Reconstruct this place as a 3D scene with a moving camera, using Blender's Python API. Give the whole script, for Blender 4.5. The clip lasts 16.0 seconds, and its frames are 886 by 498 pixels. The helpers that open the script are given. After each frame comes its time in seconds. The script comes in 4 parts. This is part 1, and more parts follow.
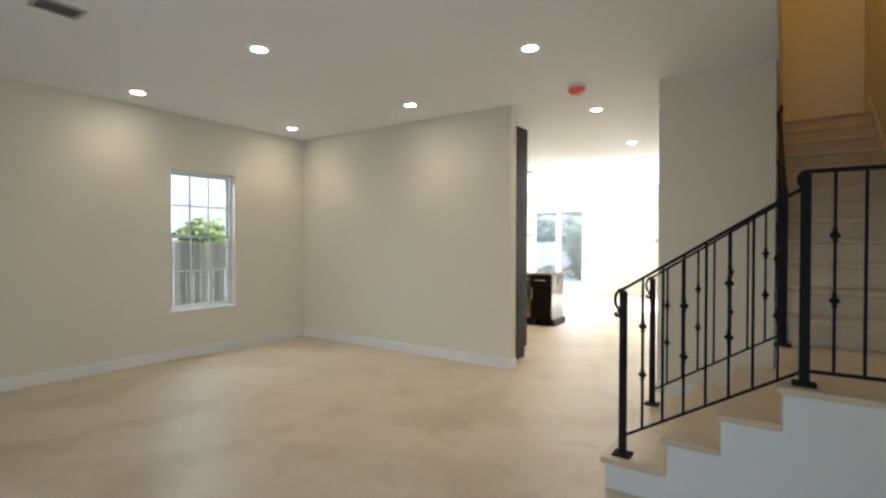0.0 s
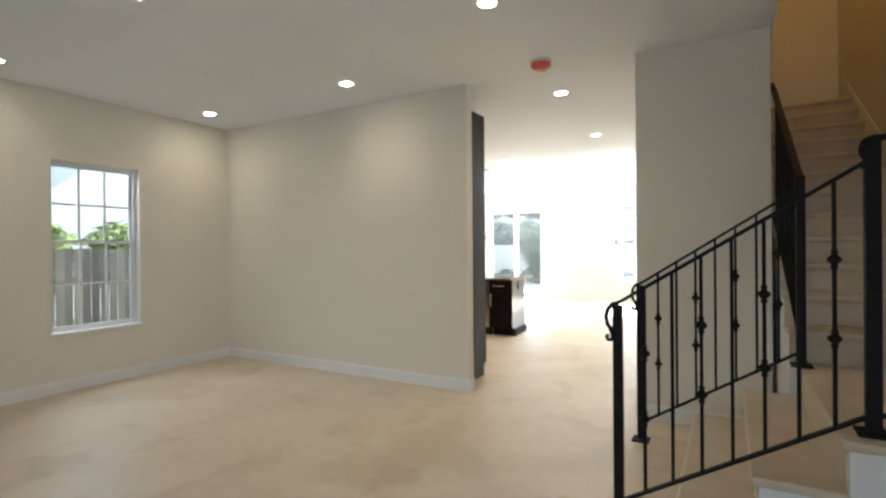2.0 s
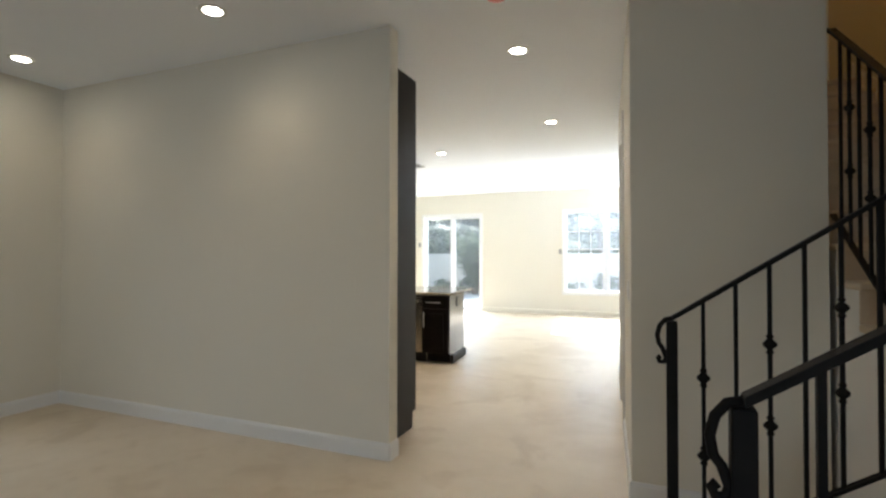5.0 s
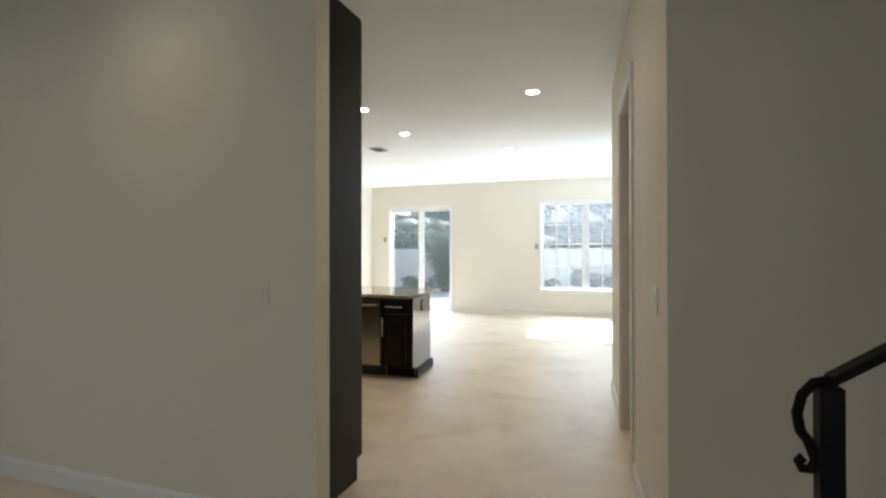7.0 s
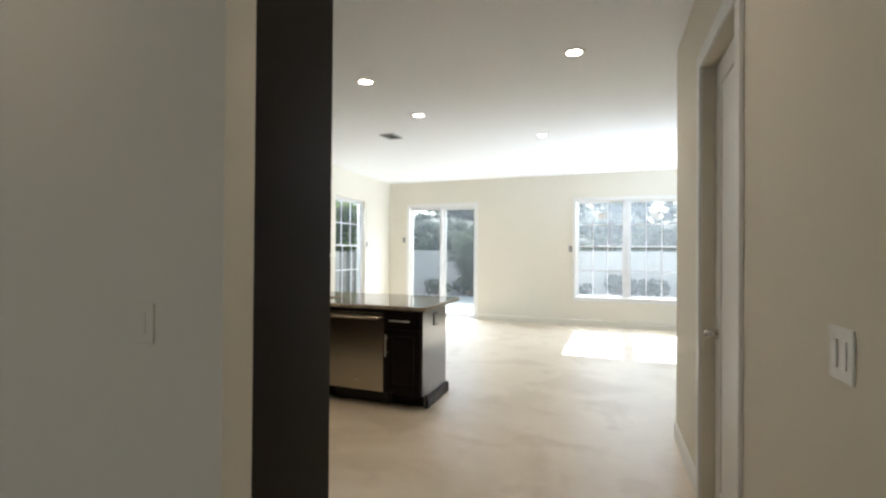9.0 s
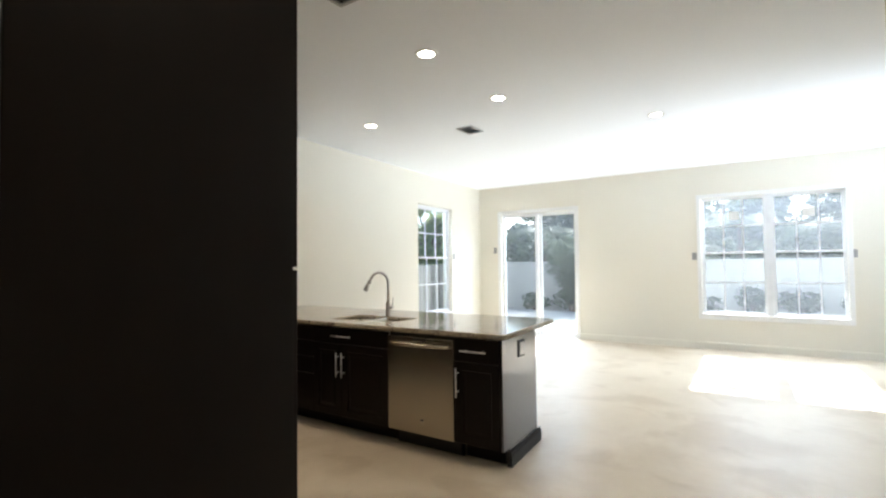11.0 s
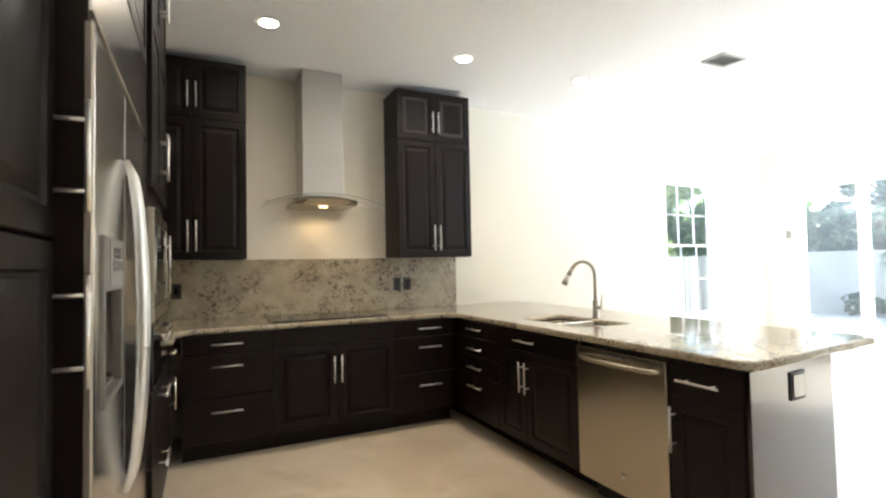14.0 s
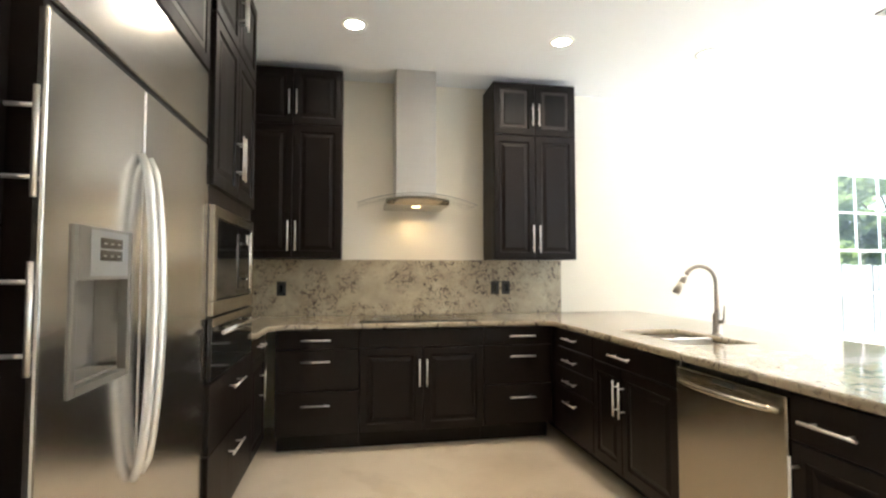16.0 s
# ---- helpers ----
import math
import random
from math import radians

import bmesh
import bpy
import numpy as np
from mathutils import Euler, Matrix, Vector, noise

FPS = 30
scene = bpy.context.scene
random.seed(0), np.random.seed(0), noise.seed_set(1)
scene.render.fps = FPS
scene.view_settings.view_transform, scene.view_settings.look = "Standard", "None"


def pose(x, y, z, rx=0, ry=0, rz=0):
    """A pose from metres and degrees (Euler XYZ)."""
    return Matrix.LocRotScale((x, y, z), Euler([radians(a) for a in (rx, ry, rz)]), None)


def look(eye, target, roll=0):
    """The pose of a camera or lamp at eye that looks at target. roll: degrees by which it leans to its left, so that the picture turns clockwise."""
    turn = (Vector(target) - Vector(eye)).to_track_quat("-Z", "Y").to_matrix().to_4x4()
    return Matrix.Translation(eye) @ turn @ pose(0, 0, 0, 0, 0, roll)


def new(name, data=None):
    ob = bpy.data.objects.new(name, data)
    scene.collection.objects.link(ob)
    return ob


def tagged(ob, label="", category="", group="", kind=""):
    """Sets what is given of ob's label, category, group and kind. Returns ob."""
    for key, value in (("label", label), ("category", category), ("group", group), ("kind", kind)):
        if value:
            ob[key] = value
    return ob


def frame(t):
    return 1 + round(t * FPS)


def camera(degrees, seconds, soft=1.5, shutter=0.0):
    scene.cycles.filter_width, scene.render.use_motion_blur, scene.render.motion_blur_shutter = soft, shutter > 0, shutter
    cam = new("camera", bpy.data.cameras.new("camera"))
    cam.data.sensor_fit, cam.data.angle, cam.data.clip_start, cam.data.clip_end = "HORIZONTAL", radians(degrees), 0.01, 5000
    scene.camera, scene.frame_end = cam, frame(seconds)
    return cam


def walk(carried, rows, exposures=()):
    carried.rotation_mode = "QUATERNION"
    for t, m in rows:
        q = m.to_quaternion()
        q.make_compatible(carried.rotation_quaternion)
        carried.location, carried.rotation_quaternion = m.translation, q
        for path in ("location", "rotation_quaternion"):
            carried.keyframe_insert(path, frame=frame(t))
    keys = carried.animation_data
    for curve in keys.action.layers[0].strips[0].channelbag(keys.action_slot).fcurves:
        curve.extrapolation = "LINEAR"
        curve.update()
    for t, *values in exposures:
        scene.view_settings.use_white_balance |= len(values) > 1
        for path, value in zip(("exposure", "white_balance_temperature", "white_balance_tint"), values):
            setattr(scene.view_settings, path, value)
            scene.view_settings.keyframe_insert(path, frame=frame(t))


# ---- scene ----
cam = camera(83.2, 16.0, soft=2.4)
PATH = [
    (0, (0.061, 0.802, 1.397), (-1.08, 2.445, 1.376), 0.2),
    (0.5, (-0.025, 0.962, 1.388), (-1.113, 2.64, 1.383), -0.0),
    (1, (-0.102, 1.127, 1.381), (-1.162, 2.823, 1.378), -0.5),
    (1.5, (-0.2, 1.329, 1.388), (-1.233, 3.041, 1.381), -0.8),
    (2, (-0.307, 1.534, 1.382), (-1.302, 3.269, 1.378), -0.5),
    (2.5, (-0.417, 1.717, 1.387), (-1.394, 3.462, 1.399), -0.1),
    (3, (-0.502, 1.93, 1.385), (-1.459, 3.687, 1.406), -0.1),
    (3.5, (-0.575, 2.162, 1.385), (-1.488, 3.941, 1.41), -0.2),
    (4, (-0.673, 2.381, 1.383), (-1.526, 4.19, 1.41), -0.0),
    (6.5, (-1.083, 3.513, 1.367), (-1.768, 5.392, 1.388), -0.2),
    (7, (-1.14, 3.765, 1.378), (-1.798, 5.654, 1.389), -0.1),
    (7.5, (-1.196, 4.043, 1.393), (-1.835, 5.938, 1.391), -0.2),
    (8, (-1.256, 4.274, 1.389), (-1.91, 6.164, 1.387), 0.1),
    (10.5, (-1.584, 5.476, 1.386), (-2.608, 7.193, 1.446), -0.3),
    (11, (-1.651, 5.705, 1.377), (-2.768, 7.363, 1.444), -0.6),
    (11.5, (-1.716, 5.893, 1.363), (-2.946, 7.469, 1.435), -0.5),
    (12, (-1.781, 6.086, 1.349), (-3.141, 7.551, 1.423), -0.6),
    (12.5, (-1.822, 6.278, 1.341), (-3.306, 7.616, 1.41), -1.0),
    (13, (-1.874, 6.473, 1.332), (-3.481, 7.661, 1.395), -1.4),
    (13.5, (-1.905, 6.627, 1.329), (-3.62, 7.656, 1.387), -1.4),
    (14, (-1.958, 6.787, 1.308), (-3.758, 7.657, 1.374), -1.1),
    (14.5, (-1.995, 6.897, 1.307), (-3.863, 7.607, 1.378), -0.1),
    (15, (-2.029, 7.021, 1.296), (-3.947, 7.581, 1.377), 0.5),
    (15.5, (-2.047, 7.113, 1.273), (-3.997, 7.55, 1.365), 0.3),
    (16, (-2.059, 7.21, 1.282), (-4.027, 7.555, 1.374), -0.0),
]
EXPOSURES = [(0.0, 2.3, 6170, 10), (2.0, 2.2, 6160, 10), (4.0, 1.88, 6130, 10), (6.5, 1.34, 6090, 10), (8.0, 1.18, 6080, 10), (10.5, 1.12, 6030, 10), (12.0, 1.95, 5880, 10), (13.0, 2.17, 5900, 10), (14.5, 2.26, 5910, 10), (16.0, 2.56, 5910, 10)]
walk(cam, [(t, look(eye, target, roll)) for t, eye, target, roll in PATH], EXPOSURES)

# ---- light ----
CEIL = 2.95
world = bpy.data.worlds.new("world")
scene.world = world
world.use_nodes = True
wn = world.node_tree
sky = wn.nodes.new("ShaderNodeTexSky")
sky.sky_type, sky.sun_disc = "NISHITA", False
sky.sun_elevation, sky.sun_rotation = radians(37), radians(-3)
wn.links.new(sky.outputs[0], wn.nodes["Background"].inputs[0])
wn.nodes["Background"].inputs[1].default_value = 0.11

sun = new("sun", bpy.data.lights.new("sun", "SUN"))
sun.data.energy, sun.data.angle, sun.data.color = 5.0, radians(0.6), (1.0, 0.95, 0.86)
sun.matrix_world = look((0, 0, 0), (0.05, -1.0, -0.755))

# recessed cans: x, y, watts
CANS = [(-5.48, 3.25, 0.46), (-5.48, 5.19, 0.62), (-3.44, 3.25, 0.75), (-3.44, 5.19, 0.8), (-1.64, 4.45, 1.0), (-1.78, 6.54, 1.9),
        (-1.92, 8.68, 1.9), (-3.78, 8.67, 3.2), (-3.80, 9.85, 1.5), (-5.40, 9.85, 1.4), (-5.40, 8.67, 3.3), (-5.40, 7.19, 1.4),
        (-2.69, 11.30, 1.0), (-2.85, 13.48, 1.0)]
CAN_WATTS = 4.4
for cx, cy, k in CANS:
    spot = new("can_light", bpy.data.lights.new("can_light", "SPOT"))
    spot.data.energy, spot.data.spot_size, spot.data.spot_blend = CAN_WATTS * k, radians(150), 1.0
    spot.data.color, spot.data.shadow_soft_size = (1.0, 0.77, 0.51), 0.09
    spot.location = (cx, cy, CEIL - 0.03)


def sky_light(eye, target, w, h, watts, spread=180):
    """An added area lamp that stands in for daylight through an opening."""
    lamp = new("sky_light", bpy.data.lights.new("sky_light", "AREA"))
    lamp.data.shape, lamp.data.size, lamp.data.size_y = "RECTANGLE", w, h
    lamp.data.energy, lamp.data.color = watts, (0.84, 0.93, 1.0)
    lamp.data.spread = radians(spread)
    lamp.matrix_world = look(eye, target)


# lamps standing in for the sky above the patio door, the double window, the side window and the front room's window; an
# added fill lamp at the living room's unseen side opening; daylight through the entrance behind the start
sky_light((-5.5, 15.9, 3.2), (-5.3, 12.5, 0.3), 1.5, 1.2, 165)
sky_light((-1.75, 15.9, 3.2), (-1.9, 12.5, 0.3), 1.8, 1.2, 110)
# added fill, not sky: aimed upwards to brighten the living room ceiling
sky_light((2.68, 13.3, 1.25), (-2.5, 13.0, 4.0), 1.9, 2.1, 46, 64)
sky_light((-7.5, 12.8, 3.0), (-5.0, 12.4, 0.5), 1.0, 0.9, 75)
sky_light((-6.9, 4.15, 2.7), (-4.6, 4.6, 0.6), 0.9, 0.9, 11)
sky_light((-0.35, -1.75, 1.2), (-3.8, 3.0, 1.6), 1.2, 2.1, 6.0, 110)
# a warm lamp upstairs, above the stairwell
lamp = new("upstairs_light", bpy.data.lights.new("upstairs_light", "POINT"))
lamp.data.energy, lamp.data.color, lamp.data.shadow_soft_size = 2.9, (1.0, 0.54, 0.13), 0.12
lamp.location = (0.45, 6.6, 5.3)

# ---- materials ----


def material(name, base, rough=0.5, metal=0.0, second=None, scale=3.0, fine=60.0, bump=0.02, coat=0.0, stretch=(1, 1, 1), mix=0.5, vary=0.0, detail=6.0, spec=0.5):
    """Two scales of noise between two colours, with fine relief."""
    m = bpy.data.materials.new(name)
    m.use_nodes = True
    nt = m.node_tree
    b = nt.nodes["Principled BSDF"]
    b.inputs["Metallic"].default_value = metal
    b.inputs["Coat Weight"].default_value = coat
    b.inputs["Coat Roughness"].default_value = 0.15
    b.inputs["Specular IOR Level"].default_value = spec
    second = second or tuple(c * 0.86 for c in base)
    tc, mp = nt.nodes.new("ShaderNodeTexCoord"), nt.nodes.new("ShaderNodeMapping")
    mp.inputs["Scale"].default_value = stretch
    geo = nt.nodes.new("ShaderNodeNewGeometry")
    nt.links.new(geo.outputs["Position"], mp.inputs[0])
    big, small = nt.nodes.new("ShaderNodeTexNoise"), nt.nodes.new("ShaderNodeTexNoise")
    big.inputs["Scale"].default_value, small.inputs["Scale"].default_value = scale, fine
    big.inputs["Detail"].default_value = detail
    for n in (big, small):
        nt.links.new(mp.outputs[0], n.inputs["Vector"])
    ramp = nt.nodes.new("ShaderNodeValToRGB")
    ramp.color_ramp.elements[0].position, ramp.color_ramp.elements[1].position = 0.5 - mix * 0.5, 0.5 + mix * 0.5
    ramp.color_ramp.elements[0].color, ramp.color_ramp.elements[1].color = (*second, 1), (*base, 1)
    add = nt.nodes.new("ShaderNodeMath")
    add.operation = "MULTIPLY_ADD"
    add.inputs[1].default_value = 0.25
    nt.links.new(small.outputs[0], add.inputs[0])
    sub = nt.nodes.new("ShaderNodeMath")
    sub.operation = "MULTIPLY_ADD"
    sub.inputs[1].default_value, sub.inputs[2].default_value = 1.0, -0.125
    nt.links.new(big.outputs[0], sub.inputs[0])
    nt.links.new(sub.outputs[0], add.inputs[2])
    nt.links.new(add.outputs[0], ramp.inputs[0])
    colour = ramp.outputs[0]
    if vary:
        info, hsv = nt.nodes.new("ShaderNodeObjectInfo"), nt.nodes.new("ShaderNodeHueSaturation")
        mr = nt.nodes.new("ShaderNodeMapRange")
        mr.inputs["To Min"].default_value, mr.inputs["To Max"].default_value = 1 - vary, 1 + vary
        nt.links.new(info.outputs["Random"], mr.inputs["Value"])
        nt.links.new(mr.outputs[0], hsv.inputs["Value"])
        nt.links.new(colour, hsv.inputs["Color"])
        colour = hsv.outputs[0]
    nt.links.new(colour, b.inputs["Base Color"])
    rr = nt.nodes.new("ShaderNodeMapRange")
    rr.inputs["To Min"].default_value, rr.inputs["To Max"].default_value = rough * 0.85, min(1, rough * 1.15)
    nt.links.new(big.outputs[0], rr.inputs["Value"])
    nt.links.new(rr.outputs[0], b.inputs["Roughness"])
    if bump:
        bp = nt.nodes.new("ShaderNodeBump")
        bp.inputs["Strength"].default_value, bp.inputs["Distance"].default_value = bump * 10, 0.002
        nt.links.new(small.outputs[0], bp.inputs["Height"])
        nt.links.new(bp.outputs[0], b.inputs["Normal"])
    return m


def granite(name, rough, base, second, flecks):
    """Cream granite: cloudy ground, grey-brown drifts, and dark flecks gathered in clusters. flecks: how thickly they lie."""
    m = material(name, base, rough, second=second, scale=7.0, fine=45, bump=0.0, mix=0.40)
    nt = m.node_tree
    b = nt.nodes["Principled BSDF"]
    colour = b.inputs["Base Color"].links[0].from_socket
    geo = nt.nodes.new("ShaderNodeNewGeometry")

    def noise(scale, lo, hi, seedling, warp=0.35):
        off, n, ramp = nt.nodes.new("ShaderNodeVectorMath"), nt.nodes.new("ShaderNodeTexNoise"), nt.nodes.new("ShaderNodeMapRange")
        off.inputs[1].default_value = (seedling, seedling * 0.7, seedling * 0.3)
        n.inputs["Scale"].default_value, n.inputs["Detail"].default_value, n.inputs["Distortion"].default_value = scale, 6, warp
        ramp.inputs["From Min"].default_value, ramp.inputs["From Max"].default_value = lo, hi
        nt.links.new(geo.outputs["Position"], off.inputs[0])
        nt.links.new(off.outputs[0], n.inputs["Vector"])
        nt.links.new(n.outputs[0], ramp.inputs["Value"])
        return ramp.outputs[0]

    def times(a, b2):
        k = nt.nodes.new("ShaderNodeMath")
        k.operation = "MULTIPLY"
        nt.links.new(a, k.inputs[0])
        if isinstance(b2, float):
            k.inputs[1].default_value = b2
        else:
            nt.links.new(b2, k.inputs[1])
        return k.outputs[0]

    cluster = noise(4.2, 0.40, 0.58, 5.0, 1.2)
    for scale, lo, hi, tone, seedling, most in ((6, 0.50, 0.66, (0.33, 0.28, 0.21), 7.0, 0.55), (17, 0.53, 0.63, (0.20, 0.155, 0.115), 11.0, 0.75),
                                                (32, 0.55, 0.61, (0.060, 0.042, 0.034), 2.0, 0.95), (70, 0.58, 0.64, (0.05, 0.036, 0.030), 3.0, 0.8)):
        mask = noise(scale, lo, hi, seedling, 0.8)
        if scale > 10:
            mask = times(mask, cluster)
        mx = nt.nodes.new("ShaderNodeMixRGB")
        mx.inputs[2].default_value = (*tone, 1)
        nt.links.new(times(mask, most * flecks), mx.inputs[0])
        nt.links.new(colour, mx.inputs[1])
        colour = mx.outputs[0]
    nt.links.new(colour, b.inputs["Base Color"])
    return m


def blotched(m, colour):
    """Cloudy stains with soft torn edges over a material."""
    nt = m.node_tree
    b = nt.nodes["Principled BSDF"]
    base = b.inputs["Base Color"].links[0].from_socket
    geo = nt.nodes.new("ShaderNodeNewGeometry")
    for scale, lo, hi, most in ((0.8, 0.52, 0.62, 0.34), (2.1, 0.55, 0.64, 0.30)):
        n, r, k, mx = nt.nodes.new("ShaderNodeTexNoise"), nt.nodes.new("ShaderNodeValToRGB"), nt.nodes.new("ShaderNodeMath"), nt.nodes.new("ShaderNodeMixRGB")
        n.inputs["Scale"].default_value, n.inputs["Detail"].default_value, n.inputs["Distortion"].default_value = scale, 9, 0.45
        nt.links.new(geo.outputs["Position"], n.inputs["Vector"])
        r.color_ramp.elements[0].position, r.color_ramp.elements[1].position = lo, hi
        nt.links.new(n.outputs[0], r.inputs[0])
        k.operation = "MULTIPLY"
        k.inputs[1].default_value = most
        nt.links.new(r.outputs[0], k.inputs[0])
        nt.links.new(k.outputs[0], mx.inputs[0])
        nt.links.new(base, mx.inputs[1])
        mx.inputs[2].default_value = (*colour, 1)
        base = mx.outputs[0]
    nt.links.new(base, b.inputs["Base Color"])
    return m


def glow(name, colour, strength):
    m = bpy.data.materials.new(name)
    m.use_nodes = True
    b = m.node_tree.nodes["Principled BSDF"]
    b.inputs["Base Color"].default_value = (0.8, 0.8, 0.8, 1)
    b.inputs["Emission Color"].default_value = (*colour, 1)
    b.inputs["Emission Strength"].default_value = strength
    return m


def glass(name, tint=(0.93, 0.96, 0.96), haze=0.010):
    m = bpy.data.materials.new(name)
    m.use_nodes = True
    nt = m.node_tree
    nt.nodes.remove(nt.nodes["Principled BSDF"])
    out = nt.nodes["Material Output"]
    t, g, mx, fr = nt.nodes.new("ShaderNodeBsdfTransparent"), nt.nodes.new("ShaderNodeBsdfGlossy"), nt.nodes.new("ShaderNodeMixShader"), nt.nodes.new("ShaderNodeLayerWeight")
    t.inputs[0].default_value = (*tint, 1)
    g.inputs["Roughness"].default_value = 0.02
    # reflectance of a thin pane, rising towards a grazing view
    fr.inputs["Blend"].default_value = 0.5
    power, scale = nt.nodes.new("ShaderNodeMath"), nt.nodes.new("ShaderNodeMath")
    power.operation, scale.operation = "POWER", "MULTIPLY_ADD"
    power.inputs[1].default_value = 5.0
    scale.inputs[1].default_value, scale.inputs[2].default_value = 0.85, 0.04
    nt.links.new(fr.outputs["Facing"], power.inputs[0])
    nt.links.new(power.outputs[0], scale.inputs[0])
    nt.links.new(scale.outputs[0], mx.inputs[0])
    nt.links.new(t.outputs[0], mx.inputs[1])
    nt.links.new(g.outputs[0], mx.inputs[2])
    # a milky translucent film mixed in to imitate the pale haze over the panes
    dust, mx2 = nt.nodes.new("ShaderNodeBsdfTranslucent"), nt.nodes.new("ShaderNodeMixShader")
    dust.inputs[0].default_value = (0.75, 0.80, 0.86, 1)
    mx2.inputs[0].default_value = haze
    nt.links.new(mx.outputs[0], mx2.inputs[1])
    nt.links.new(dust.outputs[0], mx2.inputs[2])
    nt.links.new(mx2.outputs[0], out.inputs[0])
    return m


M_WALL = material("wall_paint", (0.76, 0.725, 0.635), 0.75, second=(0.74, 0.705, 0.615), scale=1.2, fine=180, bump=0.012)
M_CEIL = material("ceiling_paint", (0.885, 0.91, 0.945), 0.85, second=(0.87, 0.895, 0.93), scale=1.0, fine=120, bump=0.012)
M_TRIM = material("white_trim_paint", (0.80, 0.80, 0.79), 0.4, second=(0.78, 0.78, 0.77), scale=2.0, fine=200, bump=0.004)
M_FLOOR = blotched(material("honed_stone_floor", (0.735, 0.645, 0.515), 0.40, second=(0.63, 0.535, 0.405), scale=0.9, fine=9, bump=0.0, mix=0.40, detail=10), (0.45, 0.345, 0.225))
M_TREAD = material("stair_stone", (0.69, 0.59, 0.45), 0.38, second=(0.55, 0.44, 0.31), scale=5.0, fine=60, bump=0.004, mix=0.6)
M_IRON = material("black_wrought_iron", (0.010, 0.009, 0.0085), 0.55, metal=0.0, second=(0.014, 0.012, 0.011), scale=20, fine=150, bump=0.02, spec=0.12)
M_DARK = material("espresso_wood", (0.0088, 0.0053, 0.0043), 0.41, second=(0.006, 0.0036, 0.0030), scale=3.0, fine=40, bump=0.006, stretch=(6, 6, 0.8), coat=0.0, mix=0.7, spec=0.2)
M_DARKGLOSS = material("espresso_gloss", (0.012, 0.007, 0.0055), 0.20, second=(0.008, 0.0045, 0.004), scale=3.0, fine=40, bump=0.003, stretch=(6, 6, 0.8), coat=0.6, mix=0.7)
M_SPLASH = granite("granite_backsplash", 0.3, (0.47, 0.41, 0.29), (0.34, 0.285, 0.195), 1.0)
M_STEEL = material("brushed_stainless", (0.76, 0.74, 0.71), 0.19, metal=1.0, second=(0.67, 0.65, 0.62), scale=3.0, fine=8, bump=0.006, stretch=(1, 1, 90))
M_CHIMNEY = material("satin_stainless_flue", (0.60, 0.585, 0.57), 0.34, metal=1.0, second=(0.56, 0.545, 0.53), scale=2.0, fine=8, bump=0.004, stretch=(1, 1, 60))
# stainless darkened and browned: a warm floor reflection put into the base colour
M_STEELH = material("stainless_across_brown_reflection", (0.46, 0.42, 0.35), 0.24, metal=1.0, second=(0.41, 0.375, 0.31), scale=3.0, fine=8, bump=0.006, stretch=(90, 90, 1))
M_SINK = material("satin_sink_steel", (0.82, 0.79, 0.73), 0.42, metal=1.0, second=(0.74, 0.71, 0.66), scale=4.0, fine=30, bump=0.003)
M_CHROME = material("satin_nickel", (0.75, 0.73, 0.70), 0.2, metal=1.0, second=(0.70, 0.68, 0.65), scale=8, fine=80, bump=0.0)
M_HANDLE = material("satin_steel_pull", (0.80, 0.79, 0.77), 0.40, metal=1.0, second=(0.75, 0.74, 0.72), scale=8, fine=80, bump=0.0)
M_FAUCET = material("brushed_nickel", (0.52, 0.48, 0.43), 0.32, metal=1.0, second=(0.47, 0.43, 0.385), scale=8, fine=80, bump=0.003)
M_BLACKGLASS = material("black_glass", (0.010, 0.010, 0.011), 0.06, second=(0.012, 0.012, 0.012), scale=3, fine=30, bump=0.0)
M_BLACK = material("black_plastic", (0.015, 0.015, 0.015), 0.45, scale=12, fine=90, bump=0.006)
M_GREY = material("grey_plastic", (0.30, 0.30, 0.29), 0.4, scale=12, fine=90, bump=0.006)
M_WHITE = material("white_plastic", (0.78, 0.78, 0.75), 0.35, scale=12, fine=90, bump=0.004)
M_RED = material("red_plastic_cover", (0.80, 0.16, 0.12), 0.30, second=(0.66, 0.09, 0.065), scale=12, fine=60, bump=0.006)
M_VINYL = material("white_vinyl", (0.80, 0.81, 0.82), 0.35, scale=6, fine=120, bump=0.003)
M_VENT = material("vent_metal", (0.42, 0.42, 0.41), 0.45, scale=6, fine=120, bump=0.004)
M_SILVER = material("silver_grey_plastic", (0.24, 0.225, 0.20), 0.34, metal=0.5, second=(0.21, 0.198, 0.178), scale=12, fine=90, bump=0.004)
M_TAUPE = material("taupe_plastic", (0.23, 0.212, 0.185), 0.35, second=(0.20, 0.185, 0.16), scale=12, fine=90, bump=0.004)
M_GRANITE = granite("granite_worktop", 0.08, (0.40, 0.355, 0.265), (0.30, 0.255, 0.185), 1.0)
M_SMOKED = material("smoked_glass", (0.030, 0.020, 0.015), 0.36, second=(0.024, 0.017, 0.013), scale=3, fine=30, bump=0.0)
M_GLASS = glass("window_glass")
M_CLEAR = glass("clear_window_glass", haze=0.003)
# stronger film: the double window's bright bluish haze put into the glass
M_HAZY = glass("hazy_window_glass", haze=0.04)
M_HOODGLASS = glass("hood_glass", (0.985, 0.99, 0.988), 0.0)
M_LAMP = glow("lamp_lens", (1.0, 0.90, 0.72), 14.0)
M_HOODLAMP = glow("hood_lamp", (1.0, 0.62, 0.25), 2.0)
